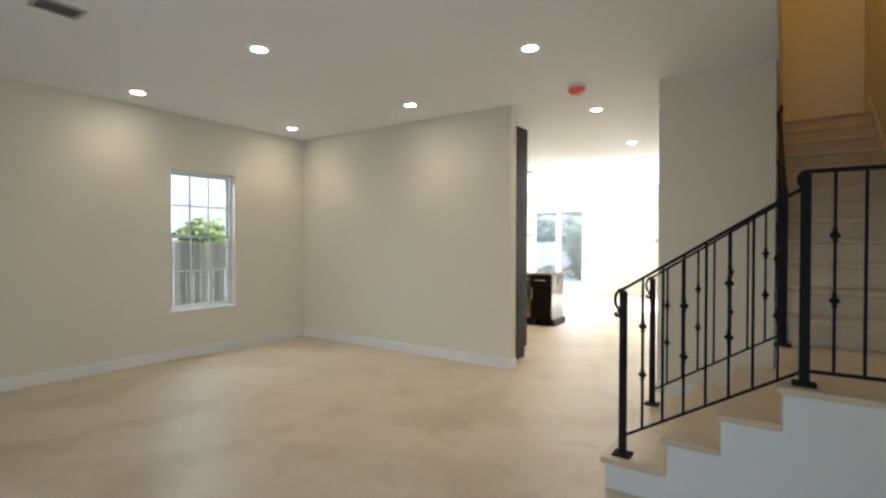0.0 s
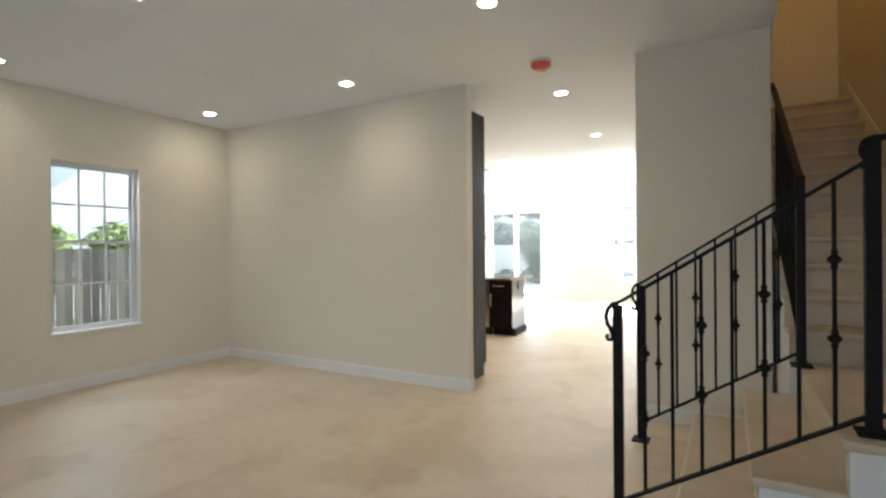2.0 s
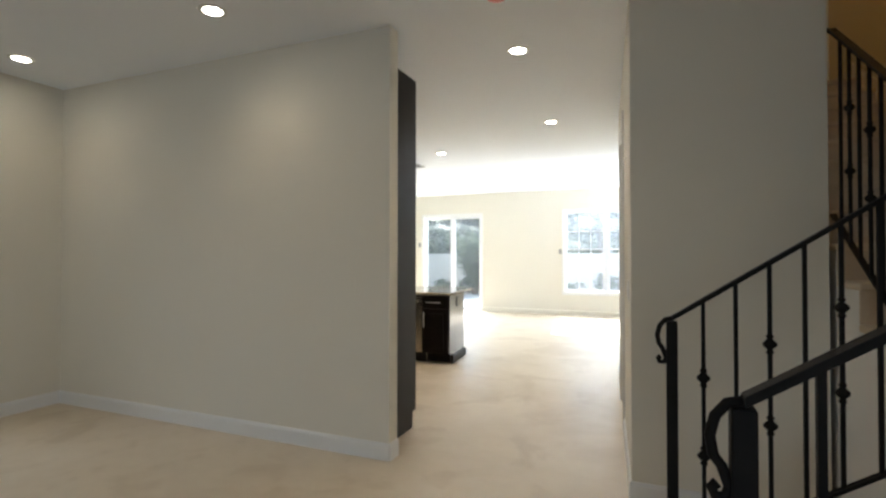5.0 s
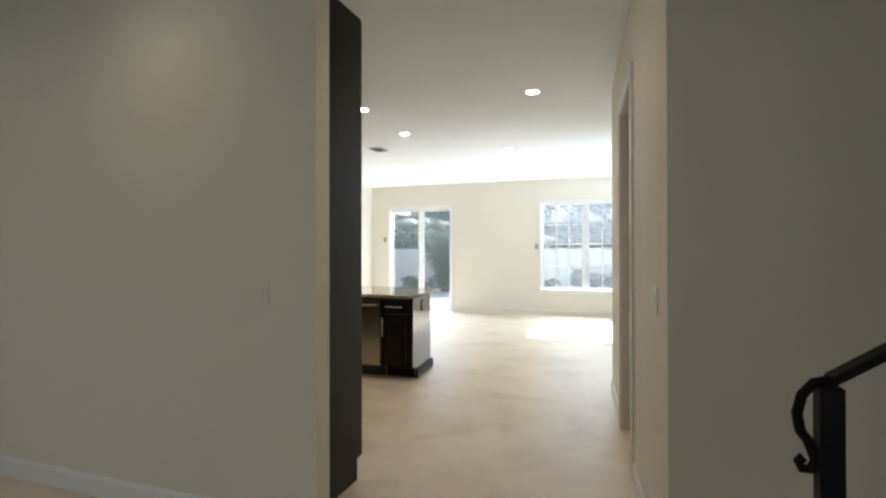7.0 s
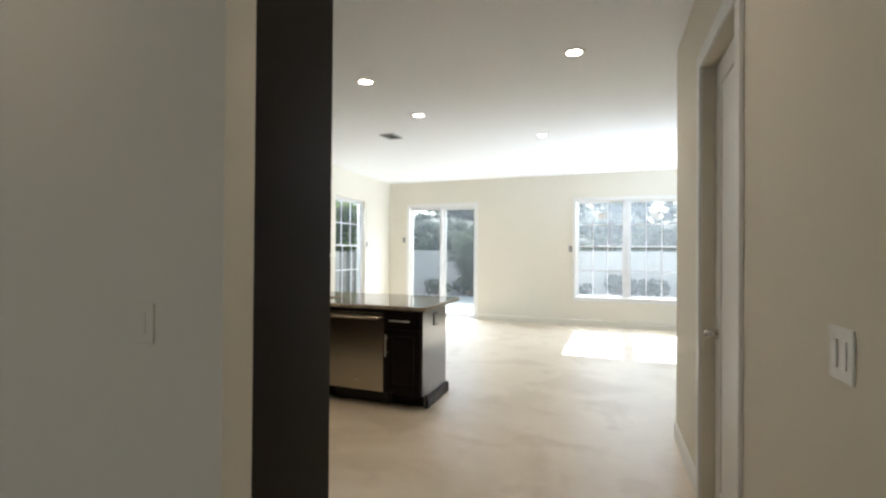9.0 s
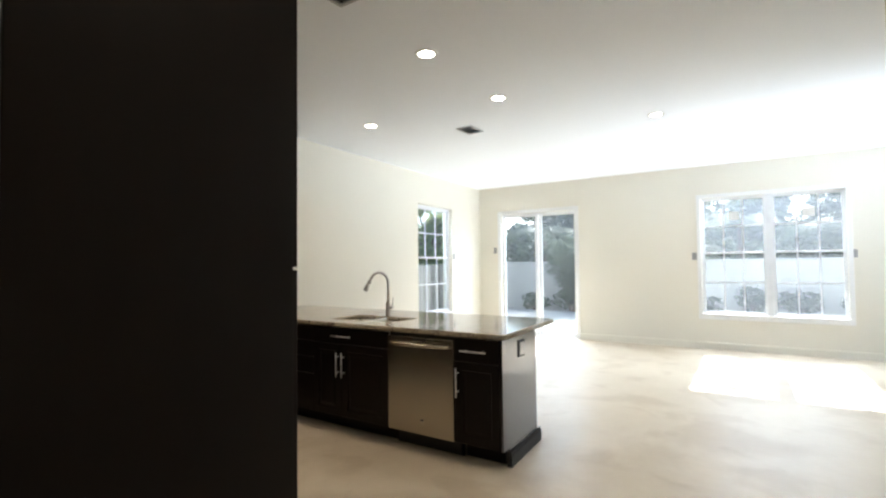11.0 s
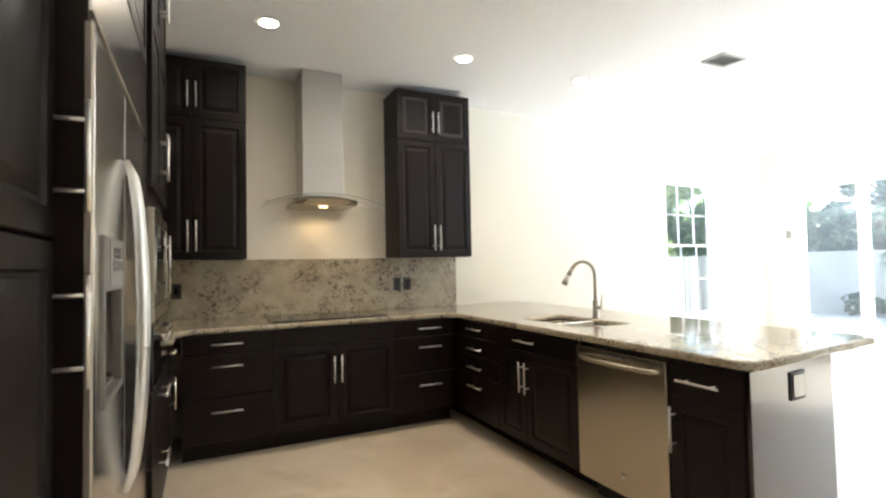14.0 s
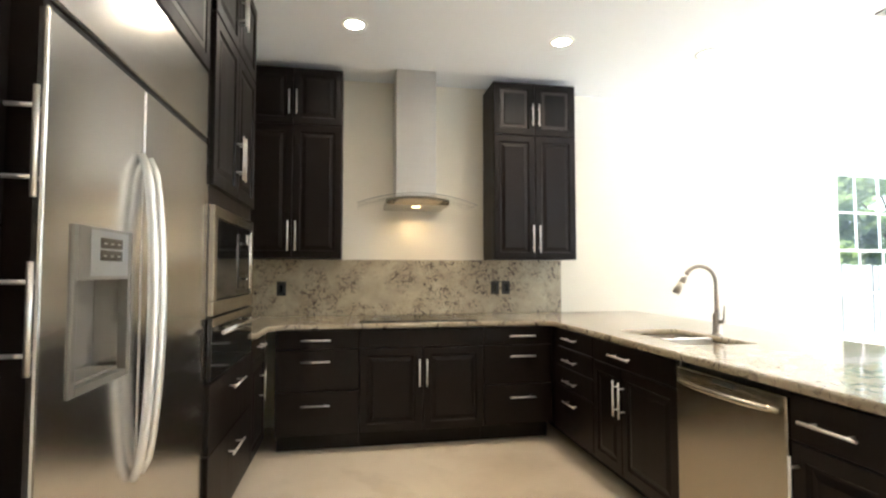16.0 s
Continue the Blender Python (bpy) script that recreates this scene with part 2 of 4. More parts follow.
M_FENCE = material("weathered_fence_wood", (0.36, 0.335, 0.30), 0.85, second=(0.22, 0.20, 0.175), scale=3.0, fine=40, bump=0.04, stretch=(8, 8, 0.6), vary=0.45, mix=0.8)
M_LEAF = material("leaf_green", (0.13, 0.18, 0.06), 0.5, second=(0.05, 0.085, 0.025), scale=4.0, fine=30, bump=0.0, mix=0.8)
M_PALM = material("palm_green", (0.085, 0.112, 0.072), 0.5, second=(0.048, 0.07, 0.048), scale=4.0, fine=30, bump=0.0, mix=0.8)
for m in (M_LEAF, M_PALM):
    nt = m.node_tree
    b, out = nt.nodes["Principled BSDF"], nt.nodes["Material Output"]
    tl, mx = nt.nodes.new("ShaderNodeBsdfTranslucent"), nt.nodes.new("ShaderNodeMixShader")
    tl.inputs[0].default_value = (0.30, 0.38, 0.15, 1) if m is M_LEAF else (0.13, 0.17, 0.11, 1)
    mx.inputs[0].default_value = 0.5
    nt.links.new(b.outputs[0], mx.inputs[1])
    nt.links.new(tl.outputs[0], mx.inputs[2])
    nt.links.new(mx.outputs[0], out.inputs[0])
M_BARK = material("bark", (0.16, 0.12, 0.085), 0.9, second=(0.08, 0.06, 0.045), scale=8, fine=50, bump=0.06)
M_STUCCO = material("white_stucco", (0.62, 0.61, 0.58), 0.9, second=(0.52, 0.51, 0.48), scale=1.5, fine=90, bump=0.04, mix=0.8)
M_NEIGHBOUR = material("pale_stucco", (0.80, 0.79, 0.77), 0.9, second=(0.74, 0.73, 0.71), scale=1.2, fine=90, bump=0.03, mix=0.8)
M_PATIO = material("pale_concrete", (0.72, 0.70, 0.66), 0.85, second=(0.62, 0.60, 0.56), scale=1.5, fine=70, bump=0.03, mix=0.8)
M_SOIL = material("planting_soil", (0.09, 0.075, 0.05), 0.95, second=(0.05, 0.06, 0.03), scale=2.0, fine=40, bump=0.05, mix=0.9)

# ---- mesh helpers ----


def face_map(side, plane):
    """(along, out, up) to the world, for fronts that face +x, -x, -y or +y."""
    if side == "+x":
        return lambda u, n, z: (plane + n, u, z)
    if side == "-x":
        return lambda u, n, z: (plane - n, u, z)
    if side == "-y":
        return lambda u, n, z: (u, plane - n, z)
    return lambda u, n, z: (u, plane + n, z)


def box(bm, x0, x1, y0, y1, z0, z1, bevel=0.0):
    m = Matrix.Translation(((x0 + x1) / 2, (y0 + y1) / 2, (z0 + z1) / 2)) @ Matrix.Diagonal((abs(x1 - x0), abs(y1 - y0), abs(z1 - z0), 1))
    verts = bmesh.ops.create_cube(bm, size=1, matrix=m)["verts"]
    if bevel:
        edges = list({e for v in verts for e in v.link_edges})
        bmesh.ops.bevel(bm, geom=edges, offset=bevel, segments=2, profile=0.5, affect="EDGES")
    return bm


def cyl(bm, p0, p1, r0, r1=None, seg=14):
    p0, p1 = Vector(p0), Vector(p1)
    d = p1 - p0
    m = Matrix.Translation((p0 + p1) / 2) @ d.to_track_quat("Z", "Y").to_matrix().to_4x4()
    made = bmesh.ops.create_cone(bm, cap_ends=True, segments=seg, radius1=r0, radius2=r0 if r1 is None else r1, depth=d.length, matrix=m)
    for f in {f for v in made["verts"] for f in v.link_faces}:
        f.smooth = len(f.verts) == 4
    return bm


def tube(bm, pts, r, seg=10):
    """A round bar swept through points; r may be a list."""
    pts = [Vector(p) for p in pts]
    rings, n = [], len(pts)
    side = None
    for i, p in enumerate(pts):
        d = (pts[min(i + 1, n - 1)] - pts[max(i - 1, 0)]).normalized()
        if side is None:
            side = d.orthogonal().normalized()
        side = (side - d * side.dot(d)).normalized()
        other = d.cross(side)
        rad = r[i] if isinstance(r, (list, tuple)) else r
        rings.append([bm.verts.new(p + rad * (math.cos(a) * side + math.sin(a) * other)) for a in (2 * math.pi * k / seg for k in range(seg))])
    for a, b in zip(rings, rings[1:]):
        for k in range(seg):
            bm.faces.new((a[k], a[(k + 1) % seg], b[(k + 1) % seg], b[k])).smooth = True
    bm.faces.new(rings[0][::-1])
    bm.faces.new(rings[-1])
    return bm


def lathe(bm, profile, x, y, z, seg=24, ring=False):
    """Turn (radius, height) pairs about an upright axis at x, y; a ring has an open middle."""
    rings = []
    for r, h in profile:
        rings.append([bm.verts.new((x + r * math.cos(a), y + r * math.sin(a), z + h)) for a in (2 * math.pi * k / seg for k in range(seg))])
    for a, b in zip(rings, rings[1:]):
        for k in range(seg):
            bm.faces.new((a[k], a[(k + 1) % seg], b[(k + 1) % seg], b[k])).smooth = True
    if ring:
        for k in range(seg):
            bm.faces.new((rings[-1][k], rings[-1][(k + 1) % seg], rings[0][(k + 1) % seg], rings[0][k]))
        return bm
    bm.faces.new(rings[0][::-1])
    bm.faces.new(rings[-1])
    return bm


def panel_front(bm, u0, u1, z0, z1, n0, raised=True, thick=0.020, rail=0.055):
    """A cabinet front: bevelled edge and, if raised, a frame, a groove and a raised field."""
    steps = [(0.0, 0.0), (0.0, thick - 0.003), (0.003, thick)]
    if raised:
        steps += [(rail, thick), (rail + 0.006, thick - 0.009), (rail + 0.016, thick - 0.010), (rail + 0.042, thick - 0.002), (rail + 0.044, thick - 0.002)]
    rings = []
    for inset, out in steps:
        a0, a1, b0, b1 = u0 + inset, u1 - inset, z0 + inset, z1 - inset
        rings.append([bm.verts.new(c) for c in ((a0, n0 + out, b0), (a1, n0 + out, b0), (a1, n0 + out, b1), (a0, n0 + out, b1))])
    for a, b in zip(rings, rings[1:]):
        for k in range(4):
            bm.faces.new((a[k], a[(k + 1) % 4], b[(k + 1) % 4], b[k]))
    bm.faces.new(rings[0])
    bm.faces.new(rings[-1])
    return bm


def bar_handle(bm, u, z, length, upright, n0, out=0.035, r=0.006):
    h = length / 2
    ends = ((u, n0 + out, z - h), (u, n0 + out, z + h)) if upright else ((u - h, n0 + out, z), (u + h, n0 + out, z))
    cyl(bm, ends[0], ends[1], r, seg=12)
    for s in (-0.32, 0.32):
        c = (u, z + s * length) if upright else (u + s * length, z)
        cyl(bm, (c[0], n0, c[1]), (c[0], n0 + out, c[1]), r * 0.8, seg=10)
    return bm


def remap(bm, fn):
    for v in bm.verts:
        v.co = fn(*v.co)
    return bm


def thing(name, at, label, category, group="", kind=""):
    ob = new(name)
    ob.location = at
    ob.empty_display_size = 0.1
    return tagged(ob, label, category, group, kind)


def part(name, bm, mat, parent=None, label="", fn=None):
    """Link a bmesh as one mesh object in world coordinates under a thing or a part."""
    if fn:
        remap(bm, fn)
    bmesh.ops.recalc_face_normals(bm, faces=bm.faces)
    mesh = bpy.data.meshes.new(name)
    bm.to_mesh(mesh)
    bm.free()
    mesh.materials.append(mat)
    ob = new(name, mesh)
    if parent is not None:
        ob.parent = parent
        if parent.type == "EMPTY":
            ob.matrix_parent_inverse = Matrix.Translation(parent.location).inverted()
    return tagged(ob, label)


def solid(name, bm, mat, label, category, group="", kind="", fn=None):
    return tagged(part(name, bm, mat, None, label, fn), label, category, group, kind)


BM = bmesh.new


def wall_boxes(bm, u0, u1, z0, z1, n0, n1, openings):
    """A wall from u0 to u1 with openings (ua, ub, za, zb) cut through it."""
    at = u0
    for ua, ub, za, zb in sorted(openings):
        if ua > at:
            box(bm, at, ua, n0, n1, z0, z1)
        if za > z0:
            box(bm, ua, ub, n0, n1, z0, za)
        if zb < z1:
            box(bm, ua, ub, n0, n1, zb, z1)
        at = ub
    box(bm, at, u1, n0, n1, z0, z1)
    return bm

# ---- structure ----
WX, KX, FY, PY = -5.99, -6.42, 14.75, 5.80      # west wall of the front room, kitchen wall, far wall, partition
EX, SY, LX = 0.80, -1.60, 2.6                   # stairwell and entry east wall, entry wall, living room east wall
SLANT = 0.0708                                  # the living room's west wall opens outwards
HS = 0.072                                      # the hall wall runs slightly askew


def shear_west(u, n, z):
    return (KX - n - SLANT * (u - 9.1), u, z)


def shear_hall(u, n, z):
    return (-0.957 + n - HS * (u - PY), u, z)


floor = solid("floor", box(BM(), -7.3, LX + 0.2, SY - 0.2, FY + 0.16, -0.12, 0.0), M_FLOOR, "honed beige stone floor with cloudy brown mottling", "floor", kind="structure")
bm = BM()
box(bm, -7.4, -0.02, SY - 0.2, FY + 0.3, CEIL, CEIL + 0.2)
box(bm, -0.02, EX + 0.2, SY - 0.2, 3.55, CEIL, CEIL + 0.2)
box(bm, -0.02, LX + 0.3, 9.0, FY + 0.3, CEIL, CEIL + 0.2)
solid("ceiling", bm, M_CEIL, "flat white painted plaster ceiling", "ceiling", kind="structure")

W1 = (3.835, 4.668, 0.58, 2.28)
bm = wall_boxes(BM(), SY - 0.15, PY, 0, CEIL, 0, 0.2, [W1])
solid("wall_west", bm, M_WALL, "cream painted wall with one sash window", "wall", kind="structure", fn=face_map("-x", WX))
bm = box(BM(), -6.8, -2.485, PY, PY + 0.115, 0, CEIL)
solid("wall_partition", bm, M_WALL, "cream painted partition between front room and kitchen", "wall", kind="structure")
bm = box(BM(), KX - 0.2, KX, PY + 0.115, 9.1, 0, CEIL)
solid("wall_kitchen", bm, M_WALL, "cream painted wall behind the range", "wall", kind="structure")
W2 = (12.39, 13.56, 0.525, 2.43)
bm = wall_boxes(BM(), 9.1, FY, 0, CEIL, 0, 0.2, [W2])
solid("wall_living_west", bm, M_WALL, "cream painted living room wall with a sash window", "wall", kind="structure", fn=shear_west)
SL = (-6.315, -4.785, 0.0, 2.39)
BW = (-2.695, -0.845, 0.560, 2.42)
bm = wall_boxes(BM(), -7.2, LX, 0, CEIL, 0, 0.2, [SL, BW])
solid("wall_north", bm, M_WALL, "cream painted far wall with patio door and double window", "wall", kind="structure", fn=face_map("+y", FY))
DOORH = (7.06, 7.88, 0.0, 2.44)
bm = wall_boxes(BM(), PY + 0.15, 8.95, 0, CEIL, 0, 0.14, [DOORH])
solid("wall_hall", bm, M_WALL, "cream painted hall wall with a white door", "wall", kind="structure", fn=shear_hall)
bm = BM()
box(bm, -0.960, -0.04, PY + 0.03, PY + 0.15, 0, CEIL)
solid("wall_stair_front", bm, M_WALL, "cream painted wall beside the stair", "wall", kind="structure", fn=lambda x, y, z: (x if x > -0.5 else -0.957 - HS * (y - PY), y, z))
bm = BM()
box(bm, -1.18 + 0.14, LX, 8.83, 8.95, 0, CEIL)
solid("wall_living_south", bm, M_WALL, "cream painted wall closing the living room", "wall", kind="structure")
# unseen wall; the opening is added so the fill lamp can shine in
bm = wall_boxes(BM(), 8.8, FY + 0.2, 0, CEIL, 0, 0.15, [(12.3, 14.3, 0.0, 2.35)])
solid("wall_living_east", bm, M_WALL, "unseen cream living room side wall, opening added for fill light", "wall", kind="structure", fn=face_map("+x", LX))
DOORS = (-0.95, 0.25, 0.0, 2.3)
bm = wall_boxes(BM(), WX - 0.2, EX + 0.2, 0, CEIL, 0, 0.15, [DOORS])
solid("wall_south", bm, M_WALL, "cream painted entry wall with a doorway", "wall", kind="structure", fn=face_map("-y", SY))
bm = box(BM(), EX, EX + 0.15, SY - 0.1, 3.55, 0, CEIL)
solid("wall_entry_east", bm, M_WALL, "cream painted entry side wall", "wall", kind="structure")
# stairwell shell, open up to the floor above
for side, q in (("east", (EX, EX + 0.15, 3.55, 9.4, 0, 5.6)), ("west", (-0.16, -0.04, PY + 0.15, 8.83, 0.0, 5.6)), ("north", (-0.16, EX, 8.83, 8.98, 0, 5.6)),
                ("south", (-0.04, EX, 3.43, 3.55, CEIL + 0.2, 5.6)), ("upper_west", (-0.16, -0.04, 3.43, PY + 0.15, CEIL + 0.2, 5.6))):
    solid("wall_stairwell_" + side, box(BM(), *q), M_WALL, "cream stairwell wall glowing ochre in dim lamplight", "wall", kind="structure")
solid("ceiling_stairwell", box(BM(), -0.2, EX + 0.2, 3.4, 9.0, 5.6, 5.75), M_CEIL, "white ceiling above the stairwell", "ceiling", kind="structure")


def baseboard(bm, u0, u1, h=0.115):
    steps = [(0.0, 0.0), (0.014, 0.0), (0.014, h - 0.02), (0.009, h - 0.006), (0.004, h), (0.0, h)]
    ends = [[bm.verts.new((u, n, z)) for n, z in steps] for u in (u0, u1)]
    for k in range(len(steps)):
        j = (k + 1) % len(steps)
        bm.faces.new((ends[0][k], ends[0][j], ends[1][j], ends[1][k]))
    bm.faces.new(ends[0])
    bm.faces.new(ends[1])
    return bm


for u0, u1, fn in ((SY, PY, face_map("+x", WX)), (WX + 0.014, -2.485, face_map("-y", PY)), (PY, PY + 0.115, face_map("+x", -2.485)),
                   (9.78, FY, lambda u, n, z: shear_west(u, -n, z)), (-6.79, -6.28, face_map("-y", FY)), (-4.75, LX, face_map("-y", FY)),
                   (PY + 0.03, 6.98, lambda u, n, z: shear_hall(u, -n, z)), (7.96, 8.95, lambda u, n, z: shear_hall(u, -n, z)),
                   (-0.96, -0.045, face_map("-y", PY + 0.03))):
    living = u1 > 9.0 or fn(u0, 0, 0)[1] > 9.0
    solid("baseboard", baseboard(BM(), u0, u1), M_WALL if living else M_TRIM, "cream painted baseboard" if living else "white painted baseboard", "baseboard", "baseboards", "structure", fn)


# ---- windows and doors ----
def sash_window(name, fn, u0, u1, z0, z1, label, muntin_cols=3, sticker=False, glazing=M_GLASS, f=0.034, s=0.028):
    """A single-hung sash window in the wall: out is n, the room's face at n = 0, the wall 0.2 thick."""
    c = fn((u0 + u1) / 2, 0.1, z0)
    t = thing(name, c, label, "window", "sash windows", "structure")
    bm = BM()
    box(bm, u0, u0 + f, 0.07, 0.15, z0, z1, 0.004)
    box(bm, u1 - f, u1, 0.07, 0.15, z0, z1, 0.004)
    box(bm, u0 + f, u1 - f, 0.07, 0.15, z1 - f, z1, 0.004)
    box(bm, u0 + f, u1 - f, 0.07, 0.15, z0, z0 + f, 0.004)
    part("window_frame", bm, M_VINYL, t, fn=fn)
    sill = box(BM(), u0 - 0.02, u1 + 0.02, -0.025, 0.068, z0 - 0.022, z0 + 0.004, 0.004)
    part("window_sill", sill, M_TRIM, t, fn=fn)
    mid = (z0 + z1) / 2 + 0.03
    for za, zb, n in ((mid, z1 - f, 0.115), (z0 + f, mid + 0.03, 0.085)):
        bm = BM()
        box(bm, u0 + f, u0 + f + s, n, n + 0.028, za, zb, 0.003)
        box(bm, u1 - f - s, u1 - f, n, n + 0.028, za, zb, 0.003)
        box(bm, u0 + f + s, u1 - f - s, n, n + 0.028, zb - s, zb, 0.003)
        box(bm, u0 + f + s, u1 - f - s, n, n + 0.028, za, za + s, 0.003)
        sash = part("sash", bm, M_VINYL, t, fn=fn)
        a0, a1, b0, b1 = u0 + f + s, u1 - f - s, za + s, zb - s
        for k in range(1, muntin_cols):
            u = a0 + (a1 - a0) * k / muntin_cols
            part("muntin", box(BM(), u - 0.010, u + 0.010, n + 0.008, n + 0.022, b0, b1), M_VINYL, sash, fn=fn)
        zc = (b0 + b1) / 2
        part("muntin", box(BM(), a0, a1, n + 0.009, n + 0.021, zc - 0.010, zc + 0.010), M_VINYL, sash, fn=fn)
        pane = part("pane", box(BM(), a0, a1, n + 0.013, n + 0.017, b0, b1), glazing, sash, fn=fn)
        pane.visible_shadow = False
        if sticker and za == mid:
            uc = a0 + (a1 - a0) * 0.52
            part("label_sticker", box(BM(), uc - 0.075, uc + 0.075, n + 0.010, n + 0.012, zc + 0.10, zc + 0.23), M_WHITE, sash, "white paper label on the glass", fn=fn)
    return t


sash_window("window_1", face_map("-x", WX), *W1, "white vinyl sash window with grilles, fence outside", glazing=M_CLEAR, f=0.026, s=0.026)
sash_window("window_2", shear_west, *W2, "white vinyl sash window beside the patio door")
MID = (BW[0] + BW[1]) / 2
sash_window("window_3", face_map("+y", FY), BW[0], MID - 0.035, BW[2], BW[3], "white vinyl sash window with a paper label on the glass", sticker=True, glazing=M_HAZY, f=0.020, s=0.022)
sash_window("window_4", face_map("+y", FY), MID + 0.035, BW[1], BW[2], BW[3], "white vinyl sash window with a paper label on the glass", sticker=True, glazing=M_HAZY, f=0.020, s=0.022)
solid("window_mullion", box(BM(), MID - 0.035, MID + 0.035, FY + 0.02, FY + 0.15, BW[2], BW[3], 0.004), M_VINYL, "white mullion between two windows", "trim", kind="structure")


def casing(name, fn, u0, u1, z0, z1, w=0.075, foot=True, label="white painted casing"):
    bm = BM()
    box(bm, u0 - w, u0, -0.018, 0.0, z0 if foot else z0 - w, z1 + w, 0.004)
    box(bm, u1, u1 + w, -0.018, 0.0, z0 if foot else z0 - w, z1 + w, 0.004)
    box(bm, u0, u1, -0.018, 0.0, z1, z1 + w, 0.004)
    if not foot:
        box(bm, u0, u1, -0.018, 0.0, z0 - w, z0, 0.004)
    return solid(name, bm, M_TRIM, label, "trim", "casings", "structure", fn)


casing("trim_patio_door", face_map("+y", FY), SL[0], SL[1], SL[2], SL[3], 0.07)
casing("trim_double_window", face_map("+y", FY), BW[0], BW[1], BW[2] - 0.024, BW[3], 0.06, foot=False)
casing("trim_hall_door", shear_hall, DOORH[0], DOORH[1], 0, DOORH[3], 0.085)

# sliding patio door
fn = face_map("+y", FY)
t = thing("door_1", (-5.5, FY + 0.1, 0), "white framed sliding glass patio door", "door", kind="structure")
bm = BM()
box(bm, SL[0], SL[0] + 0.022, 0.05, 0.16, 0.0, SL[3], 0.004)
box(bm, SL[1] - 0.022, SL[1], 0.05, 0.16, 0.0, SL[3], 0.004)
box(bm, SL[0] + 0.022, SL[1] - 0.022, 0.05, 0.16, SL[3] - 0.025, SL[3], 0.004)
box(bm, SL[0] + 0.022, SL[1] - 0.022, 0.05, 0.16, 0.0, 0.025, 0.004)
part("door_frame", bm, M_VINYL, t, fn=fn)
for ua, ub, wa, wb, n in ((SL[0] + 0.022, -5.545, 0.032, 0.065, 0.065), (-5.548, SL[1] - 0.022, 0.065, 0.032, 0.105)):
    bm = BM()
    zt = SL[3] - 0.025
    box(bm, ua, ua + wa, n, n + 0.035, 0.025, zt, 0.004)
    box(bm, ub - wb, ub, n, n + 0.035, 0.025, zt, 0.004)
    box(bm, ua + wa, ub - wb, n, n + 0.035, zt - 0.035, zt, 0.004)
    box(bm, ua + wa, ub - wb, n, n + 0.035, 0.025, 0.080, 0.004)
    leaf = part("sliding_panel", bm, M_VINYL, t, fn=fn)
    part("pane", box(BM(), ua + wa, ub - wb, n + 0.015, n + 0.020, 0.080, zt - 0.035), M_GLASS, leaf, fn=fn).visible_shadow = False
    if n < 0.1:
        bm = BM()
        box(bm, ua + 0.002, ua + 0.030, n - 0.035, n - 0.002, 0.93, 1.13, 0.008)
        part("door_handle", bm, M_WHITE, leaf, "white plastic pull", fn=fn)

# hall door, closed, set back in its casing
t = thing("door_2", shear_hall(7.47, 0.08, 0), "white painted panel door, closed", "door", kind="structure")
bm = panel_front(BM(), DOORH[0] + 0.01, DOORH[1] - 0.01, 0.008, DOORH[3] - 0.01, 0.0, True, 0.035, 0.12)
door = part("door_leaf", bm, M_TRIM, t, fn=lambda u, n, z: shear_hall(u, 0.10 - n, z))
bm = lathe(BM(), [(0.026, 0.0), (0.026, 0.008), (0.010, 0.012), (0.010, 0.035), (0.024, 0.042), (0.027, 0.055), (0.018, 0.066), (0.002, 0.068)], 0, 0, 0, 16)
for v in bm.verts:
    v.co = shear_hall(7.80 + v.co.x, 0.065 - v.co.z, 0.96 + v.co.y)
part("door_knob", bm, M_CHROME, door, "satin nickel knob")

# ---- stairs ----
ST_S, ST_N = 3.66, 4.95
RISE, GO = 0.18, 0.276
NOSE_X = [-0.825, -0.50, -0.245, 0.015]
stair = thing("staircase", (0.0, 4.3, 0), "pale stone stair with white painted stringer", "staircase", kind="structure")
for k, x in enumerate(NOSE_X):
    x1 = NOSE_X[k + 1] + 0.028 if k < 3 else EX
    part("step", box(BM(), x + 0.028, x1, ST_S + 0.025, ST_N, 0.0, RISE * (k + 1) - 0.035), M_TRIM, stair, "white painted step side and riser")
for k, x in enumerate(NOSE_X):
    x1 = NOSE_X[k + 1] + 0.028 if k < 3 else EX
    part("tread", box(BM(), x, x1, ST_S, ST_N, RISE * (k + 1) - 0.035, RISE * (k + 1), 0.010), M_TREAD, stair, "pale beige stone tread" if k == 0 else "")
    if k:
        part("riser", box(BM(), x + 0.020, x + 0.0275, ST_S + 0.03, ST_N, RISE * k, RISE * (k + 1) - 0.036), M_TREAD, stair)
UP = 12
for k in range(1, UP + 1):
    z, y = 0.72 + RISE * k, ST_N + GO * (k - 1)
    y1 = y + GO + 0.028 if k < UP else 8.83
    part("tread", box(BM(), -0.02, EX, y, y1, z - 0.035, z, 0.010), M_TREAD, stair)
    part("riser", box(BM(), -0.015, EX, y + 0.022, y + 0.030, z - RISE, z - 0.036), M_TREAD, stair)
bm = BM()
for k in range(1, UP + 1):
    z, y = 0.72 + RISE * k, ST_N + GO * (k - 1)
    box(bm, -0.012, EX, y + 0.0305, y + GO + 0.0305, 0.0, z - 0.036)
part("stringer", bm, M_TRIM, stair)
bm = BM()
ya, yb, za, zb = ST_N - 0.02, ST_N + GO * UP, 0.72, 0.72 + RISE * UP
ends = [[bm.verts.new((x, y, z)) for y, z in ((ya, za), (yb, zb), (yb, zb + 0.22), (ya, za + 0.34))] for x in (EX - 0.014, EX - 0.001)]
